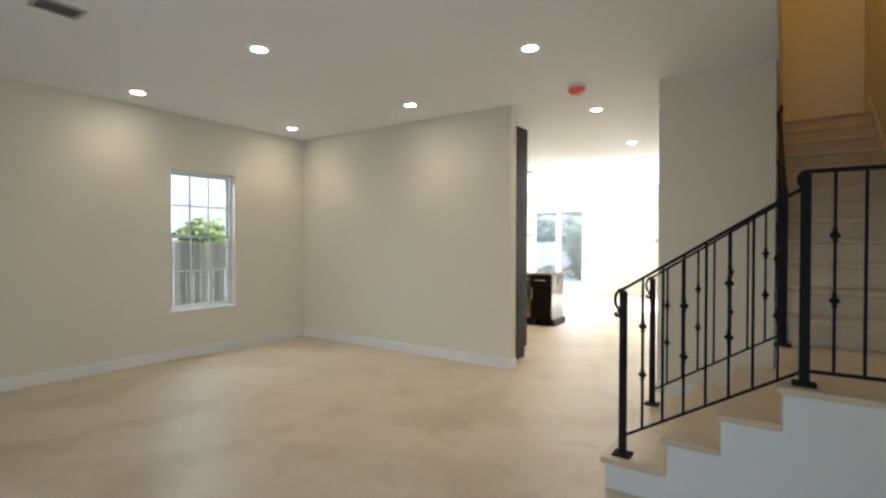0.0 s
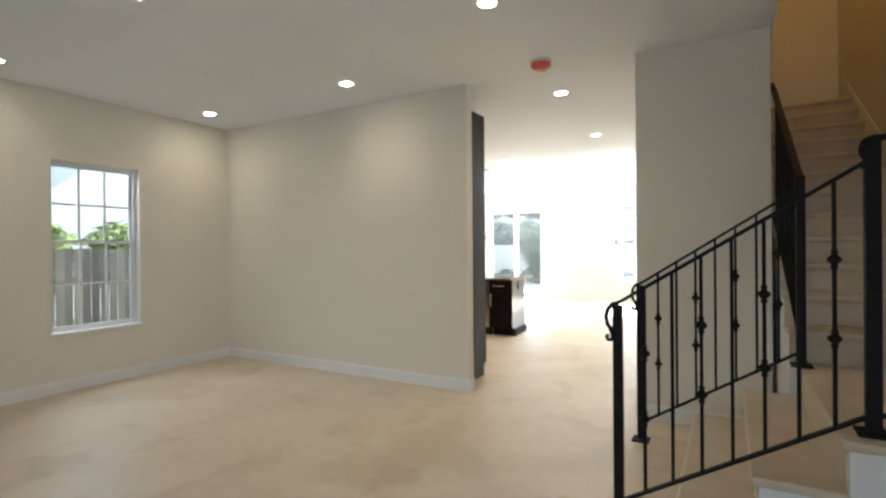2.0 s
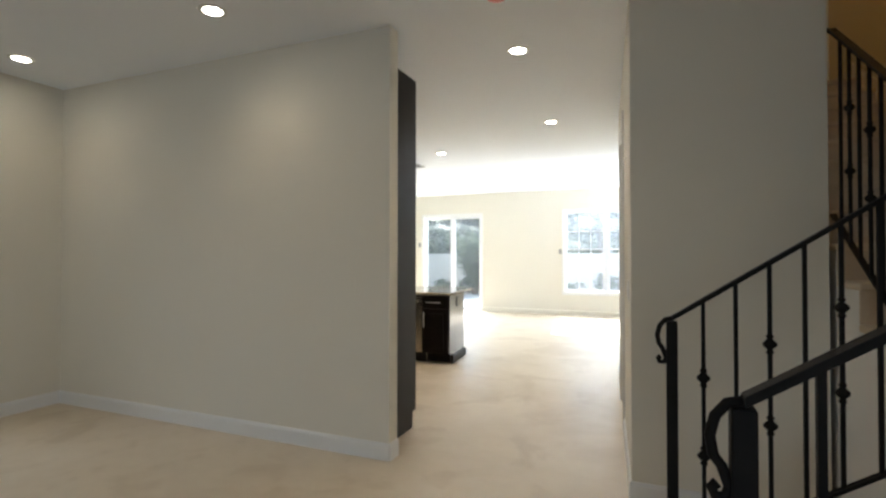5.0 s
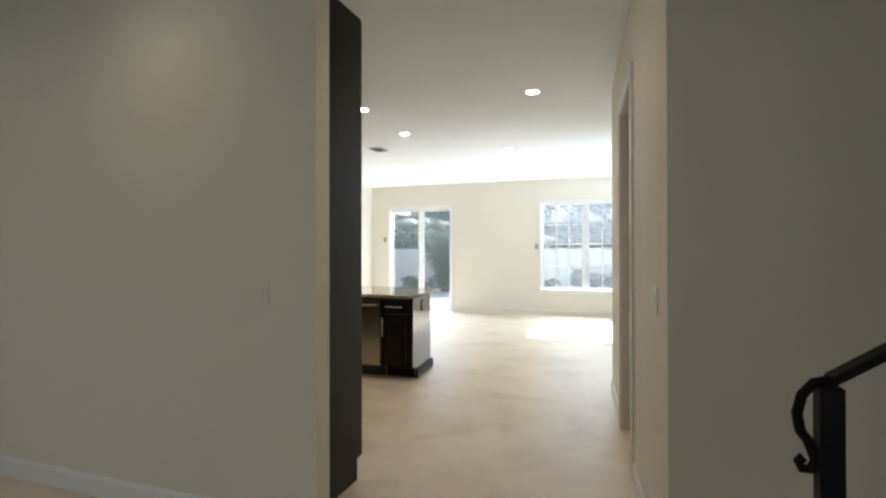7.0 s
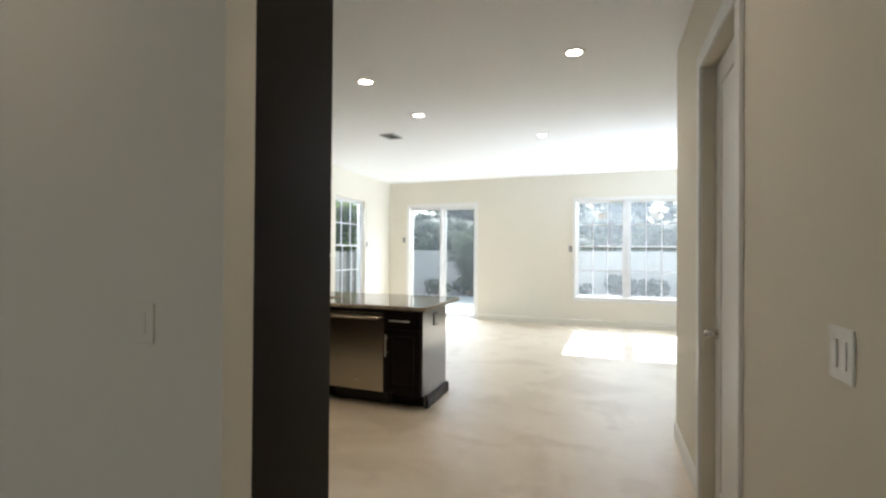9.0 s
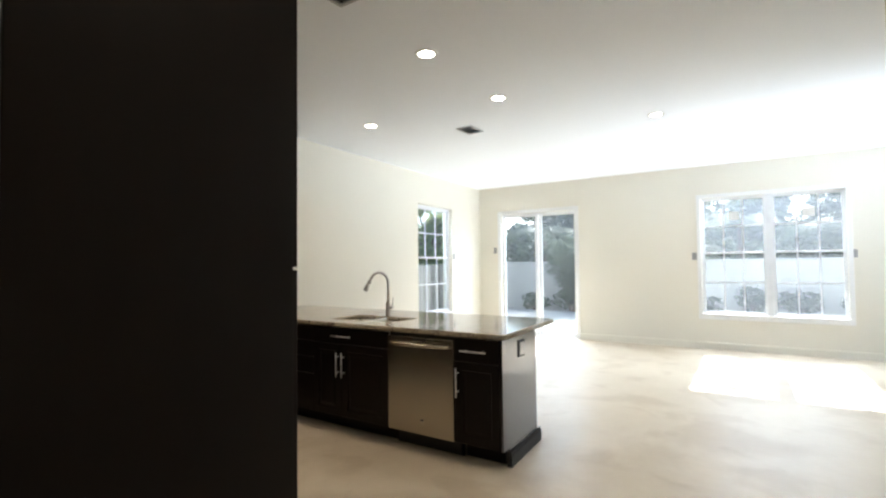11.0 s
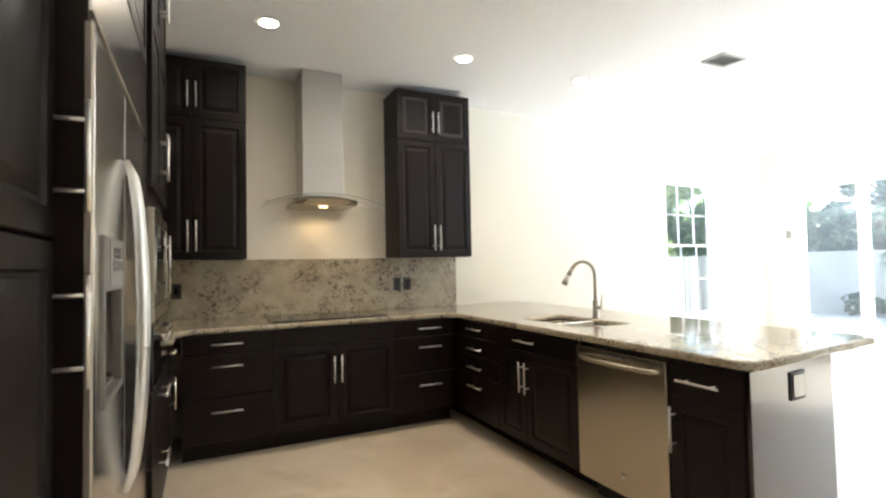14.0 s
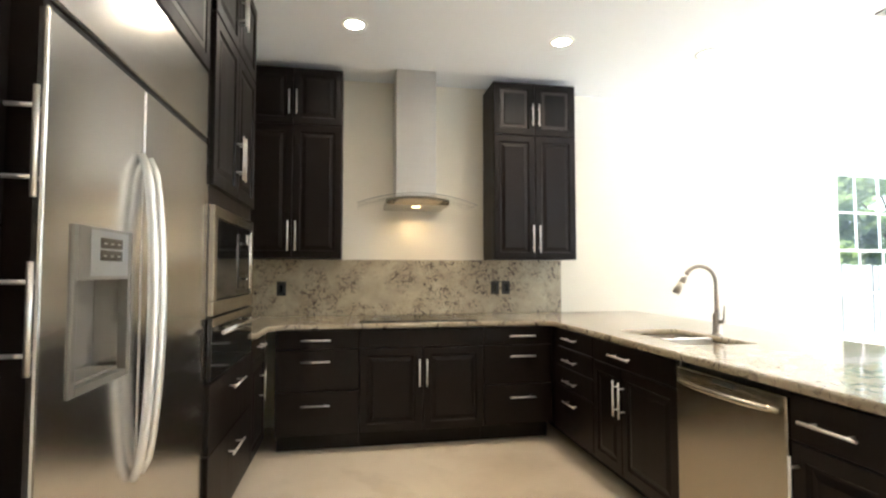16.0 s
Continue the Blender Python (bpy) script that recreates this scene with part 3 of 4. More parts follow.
for k in range(4):
    bm.faces.new((ends[0][k], ends[0][(k + 1) % 4], ends[1][(k + 1) % 4], ends[1][k]))
bm.faces.new(ends[0])
bm.faces.new(ends[1])
part("skirting", bm, M_TRIM, stair, "sloping white skirting board")


# ---- iron railings ----
def knot(bm, x, y, z, r=0.022):
    """A forged collar on a baluster."""
    lathe(bm, [(0.006, -0.036), (0.012, -0.030), (0.012, -0.024), (0.008, -0.019), (r, -0.004), (r, 0.004), (0.008, 0.019), (0.012, 0.024), (0.012, 0.030), (0.006, 0.036)], x, y, z, 8)


def scroll(bm, p, d, r=0.009, size=1.0):
    """The curled end of a handrail, hanging forward of its post along d."""
    pts = []
    for a, s in ((0, 0.0), (25, 0.035), (60, 0.065), (95, 0.078), (130, 0.070), (160, 0.050)):
        pts.append((s * 0.62, -0.068 * (1 - math.cos(radians(a))) / 1.2))
    pts += [(0.020, -0.143), (0.027, -0.160), (0.041, -0.160), (0.046, -0.147), (0.038, -0.139)]
    tube(bm, [(p[0] + d[0] * s * size, p[1] + d[1] * s * size, p[2] + h * size) for s, h in pts], r, 8)


def post(t, x, y, z0, z1, half=0.019):
    p = part("newel_post", box(BM(), x - half, x + half, y - half, y + half, z0 + 0.012, z1, 0.003), M_IRON, t)
    part("base_plate", box(BM(), x - 0.05, x + 0.05, y - 0.05, y + 0.05, z0, z0 + 0.012, 0.003), M_IRON, p)


def sloped_rail(t, a, b, top0, top1, low0, low1, count, first_knot=True, curl=None, curl_size=1.0):
    """A run of railing between plan points a and b, with its top and bottom rails and balusters."""
    def bar(z0, z1, hw, hh, name):
        bm = BM()
        d = Vector((b[0] - a[0], b[1] - a[1], 0)).normalized()
        s = Vector((-d.y, d.x, 0)) * hw
        vs = []
        for p, z in ((a, z0), (b, z1)):
            c = Vector((p[0], p[1], z))
            vs.append([bm.verts.new(c + q) for q in (-s - Vector((0, 0, hh)), s - Vector((0, 0, hh)), s + Vector((0, 0, hh)), -s + Vector((0, 0, hh)))])
        for k in range(4):
            bm.faces.new((vs[0][k], vs[0][(k + 1) % 4], vs[1][(k + 1) % 4], vs[1][k]))
        bm.faces.new(vs[0])
        bm.faces.new(vs[1])
        part(name, bm, M_IRON, t)
    bar(top0, top1, 0.017, 0.009, "handrail")
    bar(low0, low1, 0.012, 0.007, "bottom_rail")
    for k in range(1, count + 1):
        f = k / (count + 1)
        x, y = a[0] + (b[0] - a[0]) * f, a[1] + (b[1] - a[1]) * f
        zt, zl = top0 + (top1 - top0) * f, low0 + (low1 - low0) * f
        bm = box(BM(), x - 0.0065, x + 0.0065, y - 0.0065, y + 0.0065, zl, zt)
        if (k % 2 == 1) == first_knot:
            knot(bm, x, y, zl + (zt - zl) * 0.36)
            knot(bm, x, y, zl + (zt - zl) * 0.68)
        part("baluster", bm, M_IRON, t)
    if curl:
        bm = BM()
        scroll(bm, (a[0], a[1], top0), curl, size=curl_size)
        part("scroll_end", bm, M_IRON, t)


SLOPE = 0.60
t = thing("stair_railing", (-0.723, 3.76, 0.18), "black wrought iron stair railing with knotted balusters", "railing", "stair railings")
post(t, -0.723, 3.76, 0.18, 1.13)
sloped_rail(t, (-0.723, 3.76), (0.124, 3.775), 1.14, 1.68, 0.29, 0.79, 7, True, (-1, 0))
t = thing("stair_railing", (-0.788, 4.82, 0.18), "black wrought iron stair railing with scrolled end", "railing", "stair railings")
post(t, -0.788, 4.82, 0.18, 1.14)
sloped_rail(t, (-0.788, 4.82), (0.030, 4.86), 1.15, 1.69, 0.29, 0.80, 7, True, (-1, 0))
t = thing("landing_railing", (0.124, 3.775, 0.72), "black wrought iron level railing on the landing", "railing", "stair railings")
post(t, 0.124, 3.775, 0.72, 1.745, 0.022)
sloped_rail(t, (0.124, 3.775), (EX, 3.775), 1.75, 1.75, 0.79, 0.79, 5, True, (-1, 0), 0.6)
t = thing("stair_railing", (0.030, 4.86, 0.72), "black wrought iron railing rising along the upper flight", "railing", "stair railings")
post(t, 0.030, 4.86, 0.72, 1.76, 0.022)
sloped_rail(t, (0.030, 4.86), (-0.022, PY + 0.028), 1.75, 2.50, 0.86, 1.58, 9, False)
pts = [(-0.021, 5.79, 2.470), (-0.016, 5.95, 2.550), (-0.012, 6.10, 2.612), (-0.010, 6.20, 2.640), (-0.010, 6.235, 2.618), (-0.010, 6.215, 2.590)]
part("scroll_end", tube(BM(), pts, 0.012, 8), M_IRON, t)

# ---- ceiling fixtures ----
def recessed_light(x, y):
    t = thing("recessed_light", (x, y, CEIL), "white trimmed recessed ceiling light, switched on", "ceiling light", "recessed ceiling lights")
    part("trim_ring", lathe(BM(), [(0.060, -0.006), (0.084, -0.007), (0.088, -0.003), (0.088, 0.0), (0.060, 0.0)], x, y, CEIL - 0.0005, 28, True), M_WHITE, t)
    part("lens", lathe(BM(), [(0.001, -0.0045), (0.059, -0.0045), (0.059, -0.001), (0.001, -0.001)], x, y, CEIL, 24), M_LAMP, t, "glowing warm lamp lens")


for cx, cy, k in CANS:
    recessed_light(cx, cy)

x, y = -1.674, 5.60
t = thing("smoke_detector", (x, y, CEIL), "ceiling smoke detector under a red plastic dust cover", "smoke detector")
part("base", lathe(BM(), [(0.001, -0.02), (0.084, -0.02), (0.088, -0.012), (0.088, 0.0), (0.001, 0.0)], x, y, CEIL - 0.0005, 28), M_WHITE, t)
part("dust_cover", lathe(BM(), [(0.001, -0.082), (0.040, -0.080), (0.055, -0.074), (0.058, -0.062), (0.076, -0.056), (0.084, -0.044), (0.084, -0.0215), (0.001, -0.0215)], x, y, CEIL, 28), M_RED, t, "red plastic dust cover")
x, y = -4.395, 4.333
solid("ceiling_cover_plate", lathe(BM(), [(0.001, -0.010), (0.060, -0.010), (0.070, -0.004), (0.070, 0.0), (0.001, 0.0)], x, y, CEIL - 0.0005, 28), M_CEIL, "flat round white cover plate on the ceiling", "cover plate")


def ceiling_vent(x0, x1, y0, y1):
    t = thing("ceiling_vent", ((x0 + x1) / 2, (y0 + y1) / 2, CEIL), "grey metal louvred ceiling air vent", "vent", "ceiling vents")
    z = CEIL - 0.0005
    bm = BM()
    w = 0.022
    box(bm, x0, x1, y0, y0 + w, z - 0.012, z)
    box(bm, x0, x1, y1 - w, y1, z - 0.012, z)
    box(bm, x0, x0 + w, y0 + w, y1 - w, z - 0.012, z)
    box(bm, x1 - w, x1, y0 + w, y1 - w, z - 0.012, z)
    part("frame", bm, M_VENT, t)
    part("backing", box(BM(), x0 + w, x1 - w, y0 + w, y1 - w, z - 0.003, z), M_BLACK, t)
    n = 6
    for k in range(n):
        x = x0 + w + (x1 - x0 - 2 * w) * (k + 0.5) / n
        bm = box(BM(), -0.009, 0.009, y0 + w, y1 - w, -0.001, 0.001)
        bmesh.ops.rotate(bm, verts=bm.verts, cent=(0, 0, 0), matrix=Matrix.Rotation(radians(35), 3, "Y"))
        bmesh.ops.translate(bm, verts=bm.verts, vec=(x, 0, z - 0.009))
        part("slat", bm, M_VENT, t)


ceiling_vent(-4.68, -4.48, 10.50, 10.78)
ceiling_vent(-4.02, -3.82, 1.93, 2.20)
ceiling_vent(-3.80, -3.60, 7.55, 7.82)


# ---- kitchen ----
TOE = 0.13
BASE_TOP = 0.872


def cabinet(name, label, fn, u0, u1, depth, z0, z1, fronts, group, toe=True, toe_in=0.10, reach=0.035):
    """A cabinet unit: a body and its doors and drawers, each with a bar handle.
    fronts: (kind, ua, ub, za, zb, handle along, handle up, handle length, upright)."""
    c = fn((u0 + u1) / 2, -depth / 2, z0)
    t = thing(name, c, label, "cabinet", group)
    bm = box(BM(), u0 + 0.0008, u1 - 0.0008, -depth, 0.0, z0 + (TOE if toe else 0), z1, 0.0015)
    if toe:
        box(bm, u0 + 0.0008, u1 - 0.0008, -depth, -toe_in, z0, z0 + TOE)
    part("body", bm, M_DARK, t, fn=fn)
    for kind, ua, ub, za, zb, hu, hz, hl, upright in fronts:
        p = part(kind, panel_front(BM(), ua + 0.002, ub - 0.002, za + 0.002, zb - 0.002, 0.001, kind != "drawer_front"), M_DARK, t, fn=fn)
        if kind == "glass_door":
            part("glass_panel", box(BM(), ua + 0.066, ub - 0.066, 0.013, 0.0165, za + 0.066, zb - 0.066, 0.001), M_SMOKED, p, "smoked glass panel", fn=fn)
        if hl:
            part("handle", bar_handle(BM(), hu, hz, hl, upright, 0.021, reach), M_HANDLE, p, "brushed steel bar handle", fn=fn)
    return t


FW = face_map("+x", -5.737)      # west run
FP = face_map("-y", 8.712)       # peninsula
FS = face_map("+y", 6.580)       # south run
DW = 0.683
# west base run: drawers, range cabinet, drawers
for u0, u1, hu in ((6.66, 7.244, 6.94), (8.161, 8.70, 8.457)):
    cabinet("drawer_cabinet", "espresso base cabinet with three flat drawers", FW, u0, u1, DW, 0, BASE_TOP,
            [("drawer_front", u0, u1, 0.735, 0.868, hu, 0.80, 0.20, False), ("drawer_front", u0, u1, 0.44, 0.733, hu, 0.65, 0.20, False),
             ("drawer_front", u0, u1, 0.135, 0.438, hu, 0.345, 0.20, False)], "base cabinets")
cabinet("range_cabinet", "espresso base cabinet with two raised-panel doors under the cooktop", FW, 7.244, 8.161, DW, 0, BASE_TOP,
        [("drawer_front", 7.244, 8.161, 0.735, 0.868, 0, 0, 0, False),
         ("door", 7.244, 7.7025, 0.135, 0.733, 7.675, 0.55, 0.20, True), ("door", 7.7025, 8.161, 0.135, 0.733, 7.730, 0.55, 0.20, True)], "base cabinets")
# peninsula run
cabinet("drawer_cabinet", "narrow espresso base cabinet with four drawers", FP, -6.41, -5.03, 0.62, 0, BASE_TOP,
        [("drawer_front", -5.60, -5.03, 0.742, 0.868, -5.335, 0.81, 0.20, False), ("drawer_front", -5.60, -5.03, 0.60, 0.740, -5.335, 0.66, 0.20, False),
         ("drawer_front", -5.60, -5.03, 0.455, 0.598, -5.335, 0.515, 0.20, False), ("drawer_front", -5.60, -5.03, 0.135, 0.453, -5.335, 0.37, 0.20, False)], "base cabinets", toe_in=0.13)
cabinet("sink_cabinet", "espresso sink cabinet with false drawer and two doors", FP, -5.03, -4.19, 0.62, 0, 0.66,
        [("drawer_front", -5.03, -4.19, 0.735, 0.868, -4.67, 0.80, 0.22, False),
         ("door", -5.03, -4.69, 0.135, 0.733, -4.722, 0.565, 0.20, True), ("door", -4.69, -4.19, 0.135, 0.733, -4.660, 0.565, 0.20, True)], "base cabinets", toe_in=0.13)
cabinet("end_cabinet", "espresso base cabinet with one drawer and one door", FP, -3.575, -3.255, 0.62, 0, BASE_TOP,
        [("drawer_front", -3.575, -3.225, 0.705, 0.868, -3.41, 0.784, 0.20, False), ("door", -3.575, -3.225, 0.135, 0.703, -3.545, 0.56, 0.20, True)], "base cabinets", toe_in=0.13)
# finished end of the peninsula with its base moulding and outlet
t = thing("peninsula_end", (-3.20, 9.05, 0), "espresso end panel of the peninsula with base moulding", "panel")


def skew_end(x, y, z):
    """The peninsula's end is cut slightly askew."""
    return (x - 0.085 * (y - 8.69), y, z)


bm = box(BM(), -3.218, -3.198, 8.695, 9.375, 0.13, BASE_TOP, 0.002)
box(bm, -3.218, -3.198, 8.805, 9.375, 0.0, 0.13)
part("panel", bm, M_DARKGLOSS, t, fn=skew_end)
bm = BM()
box(bm, -3.196, -3.180, 8.80, 9.43, 0.0, 0.085, 0.003)
box(bm, -3.196, -3.186, 8.80, 9.42, 0.085, 0.105, 0.003)
part("base_moulding", bm, M_DARK, t, fn=skew_end)
t = thing("outlet", (-3.19, 9.06, 0.78), "black outlet box on the peninsula end panel", "outlet", "outlets")
part("plate", box(BM(), -3.1975, -3.191, 8.99, 9.11, 0.715, 0.835, 0.003), M_BLACK, t, fn=skew_end)
part("socket", box(BM(), -3.1905, -3.187, 9.005, 9.095, 0.728, 0.822, 0.002), M_DARKGLOSS, t, "glossy dark socket face", fn=skew_end)
solid("back_panel", box(BM(), -6.3, -3.285, 9.374, 9.392, 0.0, BASE_TOP, 0.002), M_DARK, "espresso back panel of the peninsula", "panel")

# dishwasher
fn = FP
t = thing("dishwasher", (-3.88, 9.0, 0), "stainless steel dishwasher with a curved bar handle", "dishwasher")
part("tub", box(BM(), -4.185, -3.58, -0.60, -0.002, 0.13, 0.868), M_BLACK, t, fn=fn)
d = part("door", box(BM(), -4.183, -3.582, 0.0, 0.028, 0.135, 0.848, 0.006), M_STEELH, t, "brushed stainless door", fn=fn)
part("kick_plate", box(BM(), -4.183, -3.582, -0.12, -0.10, 0.0, 0.13), M_BLACK, t, fn=fn)
pts = [(-4.16 + 0.555 * k / 14, 0.028 + 0.055 * math.sin(math.pi * k / 14) ** 0.5, 0.795) for k in range(15)]
part("handle", tube(BM(), pts, 0.013, 12), M_STEELH, d, "curved stainless bar handle", fn=fn)
part("vent", box(BM(), -3.94, -3.82, 0.0285, 0.031, 0.820, 0.838, 0.001), M_BLACK, d, fn=fn)
bm = lathe(BM(), [(0.001, 0.0), (0.016, 0.0), (0.016, 0.0015), (0.001, 0.0015)], 0, 0, 0, 20)
for v in bm.verts:
    v.co = (-3.86 + v.co.x, 0.0285 + v.co.z, 0.235 + v.co.y)
part("badge", bm, M_CHROME, d, fn=fn)

# wall cabinets either side of the hood
FU = face_map("+x", -6.083)
UZ0, UZ1, USPLIT = 1.388, 2.893, 2.44
for u0, u1 in ((8.343, 9.073), (6.34, 7.10)):
    um = (u0 + u1) / 2
    cabinet("wall_cabinet", "espresso double wall cabinet with raised-panel doors", FU, u0, u1, 0.335, UZ0, UZ1,
            [("door", u0, um, UZ0, USPLIT, um - 0.028, 1.56, 0.23, True), ("door", um, u1, UZ0, USPLIT, um + 0.028, 1.56, 0.23, True),
             ("glass_door" if u0 > 8 else "door", u0, um, USPLIT, UZ1, um - 0.028, 2.61, 0.19, True), ("glass_door" if u0 > 8 else "door", um, u1, USPLIT, UZ1, um + 0.028, 2.61, 0.19, True)], "wall cabinets", toe=False)


# stone worktop, with a cut for the sink
def slab(name, outlines, z0, z1, round_edge, mat, label):
    c = bpy.data.curves.new(name, "CURVE")
    c.dimensions, c.fill_mode = "2D", "BOTH"
    for pts in outlines:
        sp = c.splines.new("POLY")
        sp.points.add(len(pts) - 1)
        for q, (x, y) in zip(sp.points, pts):
            q.co = (x, y, 0, 1)
        sp.use_cyclic_u = True
    c.extrude, c.bevel_depth, c.bevel_resolution, c.offset = (z1 - z0) / 2 - round_edge, round_edge, 2, -round_edge
    tmp = new("outline", c)
    tmp.location = (0, 0, 0)
    bpy.context.view_layer.update()
    mesh = bpy.data.meshes.new_from_object(tmp.evaluated_get(bpy.context.evaluated_depsgraph_get()))
    bpy.data.objects.remove(tmp)
    bpy.data.curves.remove(c)
    mesh.name = name
    mesh.transform(Matrix.Translation((0, 0, (z0 + z1) / 2)))
    mesh.materials.clear()
    mesh.materials.append(mat)
    return tagged(new(name, mesh), label, "worktop")


SINK = (-5.020, -4.345, 8.885, 9.262)
slab("worktop", [[(KX + 0.002, 5.93), (-5.235, 5.93), (-5.235, 6.635), (-5.60, 6.635), (-5.695, 6.73), (-5.695, 8.60), (-5.62, 8.672), (-3.225, 8.672), (-3.175, 8.72), (-3.265, 9.78), (-3.33, 9.84), (KX - 0.05, 9.84)],
                 [(SINK[0], SINK[2]), (SINK[0], SINK[3]), (SINK[1], SINK[3]), (SINK[1], SINK[2])]], 0.874, 0.912, 0.012, M_GRANITE, "polished cream granite worktop with grey and brown flecks")
t = solid("backsplash", box(BM(), KX + 0.001, KX + 0.021, 5.93, 9.073, 0.9125, 1.387, 0.002), M_SPLASH, "cream granite backsplash with dark flecks", "backsplash")
# sink, two bowls
t = thing("sink", (-4.68, 9.04, 0.87), "stainless steel double-bowl undermount sink", "sink")
ux = (SINK[0] + SINK[1]) / 2
for a, b in ((SINK[0] - 0.005, ux - 0.017), (ux + 0.017, SINK[1] + 0.005)):
    bm = BM()
    y0, y1, zt, zb = SINK[2] - 0.005, SINK[3] + 0.005, 0.873, 0.72
    w = 0.002
    box(bm, a, b, y0, y1, zb, zb + w)
    box(bm, a, a + w, y0, y1, zb + w, zt)
    box(bm, b - w, b, y0, y1, zb + w, zt)
    box(bm, a + w, b - w, y0, y0 + w, zb + w, zt)
    box(bm, a + w, b - w, y1 - w, y1, zb + w, zt)
    bowl = part("bowl", bm, M_SINK, t)
    part("drain", lathe(BM(), [(0.001, 0.0), (0.045, 0.0), (0.045, 0.004), (0.030, 0.003), (0.001, 0.001)], (a + b) / 2, (y0 + y1) / 2, zb + w, 20), M_CHROME, bowl)
part("divider", box(BM(), ux - 0.0165, ux + 0.0165, SINK[2] + 0.001, SINK[3] - 0.001, 0.725, 0.900, 0.006), M_SINK, t)
# faucet
fx, fy = -4.735, 9.345
t = thing("faucet", (fx, fy, 0.912), "brushed nickel gooseneck faucet with pull-down spray head", "faucet")
part("base", lathe(BM(), [(0.001, 0.0), (0.030, 0.0), (0.030, 0.006), (0.024, 0.012), (0.023, 0.11), (0.017, 0.13), (0.001, 0.13)], fx, fy, 0.912, 24), M_FAUCET, t)
pts = [(fx, fy, 1.03), (fx, fy, 1.22)]
r = 0.085
for k in range(1, 13):
    a = math.pi * k / 12 * 0.86
    pts.append((fx - (r - r * math.cos(a)) * 0.55, fy - (r - r * math.cos(a)) * 0.84, 1.22 + r * math.sin(a) * 1.15))
spout = part("spout", tube(BM(), pts, 0.0125, 14), M_FAUCET, t)
e = Vector(pts[-1])
d = (e - Vector(pts[-2])).normalized()
bm = BM()
cyl(bm, e - d * 0.005, e + d * 0.05, 0.015, 0.018, 16)
cyl(bm, e + d * 0.05, e + d * 0.125, 0.018, 0.022, 16)
part("spray_head", bm, M_FAUCET, spout)
bm = BM()
cyl(bm, (fx + 0.012, fy, 0.985), (fx + 0.055, fy + 0.01, 0.990), 0.013, 0.011, 14)
cyl(bm, (fx + 0.045, fy + 0.008, 0.990), (fx + 0.052, fy + 0.010, 1.085), 0.006, 0.005, 12)
part("lever", bm, M_FAUCET, t)
# cooktop
t = thing("cooktop", (-6.02, 7.69, 0.912), "black glass electric cooktop set on the worktop", "cooktop")
top = part("glass_top", box(BM(), -6.30, -5.80, 7.245, 8.135, 0.9124, 0.9195, 0.003), M_BLACKGLASS, t)
for (bx, by, br) in ((-6.17, 7.45, 0.085), (-6.17, 7.93, 0.105), (-5.93, 7.45, 0.105), (-5.93, 7.93, 0.085)):
    part("burner_ring", lathe(BM(), [(br - 0.004, 0.0), (br, 0.0), (br, 0.0006), (br - 0.004, 0.0006)], bx, by, 0.9197, 40, True), M_GREY, top)

# range hood
HY = 7.695
t = thing("range_hood", (-6.2, HY, 1.81), "stainless chimney range hood with curved glass canopy, lamp on", "range hood")
part("chimney", box(BM(), KX + 0.001, -6.09, HY - 0.165, HY + 0.165, 1.90, CEIL - 0.001, 0.002), M_CHIMNEY, t, "brushed stainless chimney")
bm = BM()
n = 10
rows = []
for k in range(n + 1):
    y = HY - 0.25 + 0.5 * k / n
    z = 1.885 - 0.030 * ((y - HY) / 0.25) ** 2
    rows.append([bm.verts.new((x, y, zz)) for x, zz in ((KX + 0.001, 1.815), (-5.98, 1.815), (-5.95, z - 0.02), (-5.97, z), (KX + 0.001, z))])
for a, b in zip(rows, rows[1:]):
    for k in range(5):
        bm.faces.new((a[k], a[(k + 1) % 5], b[(k + 1) % 5], b[k]))
bm.faces.new(rows[0])
bm.faces.new(rows[-1])
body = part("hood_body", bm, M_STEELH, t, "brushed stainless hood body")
bm = BM()
n = 20
rows = []
for k in range(n + 1):
    y = HY - 0.475 + 0.95 * k / n
    z = 1.903 - 0.090 * ((y - HY) / 0.475) ** 2
    rows.append([bm.verts.new((x, y, zz)) for x, zz in ((KX + 0.002, z), (-5.93, z), (-5.93, z + 0.004), (KX + 0.002, z + 0.004))])
for a, b in zip(rows, rows[1:]):
    for k in range(4):
        bm.faces.new((a[k], a[(k + 1) % 4], b[(k + 1) % 4], b[k])).smooth = True
bm.faces.new(rows[0])
bm.faces.new(rows[-1])
part("glass_canopy", bm, M_HOODGLASS, t, "clear curved glass canopy").visible_shadow = False
pts = [(-5.929, HY - 0.475 + 0.95 * k / 20, 1.905 - 0.090 * (k / 10 - 1) ** 2) for k in range(21)]
part("canopy_edge", tube(BM(), pts, [0.0035] * 21, 8), M_GREY, t, "polished dark edge of the glass canopy")
part("control_strip", box(BM(), -5.979, -5.9745, HY - 0.10, HY + 0.10, 1.825, 1.845), M_BLACK, body)
part("lamp", lathe(BM(), [(0.001, 0.0), (0.035, 0.0), (0.035, 0.004), (0.001, 0.004)], -6.10, HY, 1.8105, 20), M_HOODLAMP, t, "warm glowing hood lamp")
hl = new("hood_light", bpy.data.lights.new("hood_light", "SPOT"))
hl.data.energy, hl.data.spot_size, hl.data.spot_blend, hl.data.color, hl.data.shadow_soft_size = 0.9, radians(165), 0.8, (1.0, 0.66, 0.30), 0.03
hl.location = (-6.25, HY, 1.80)


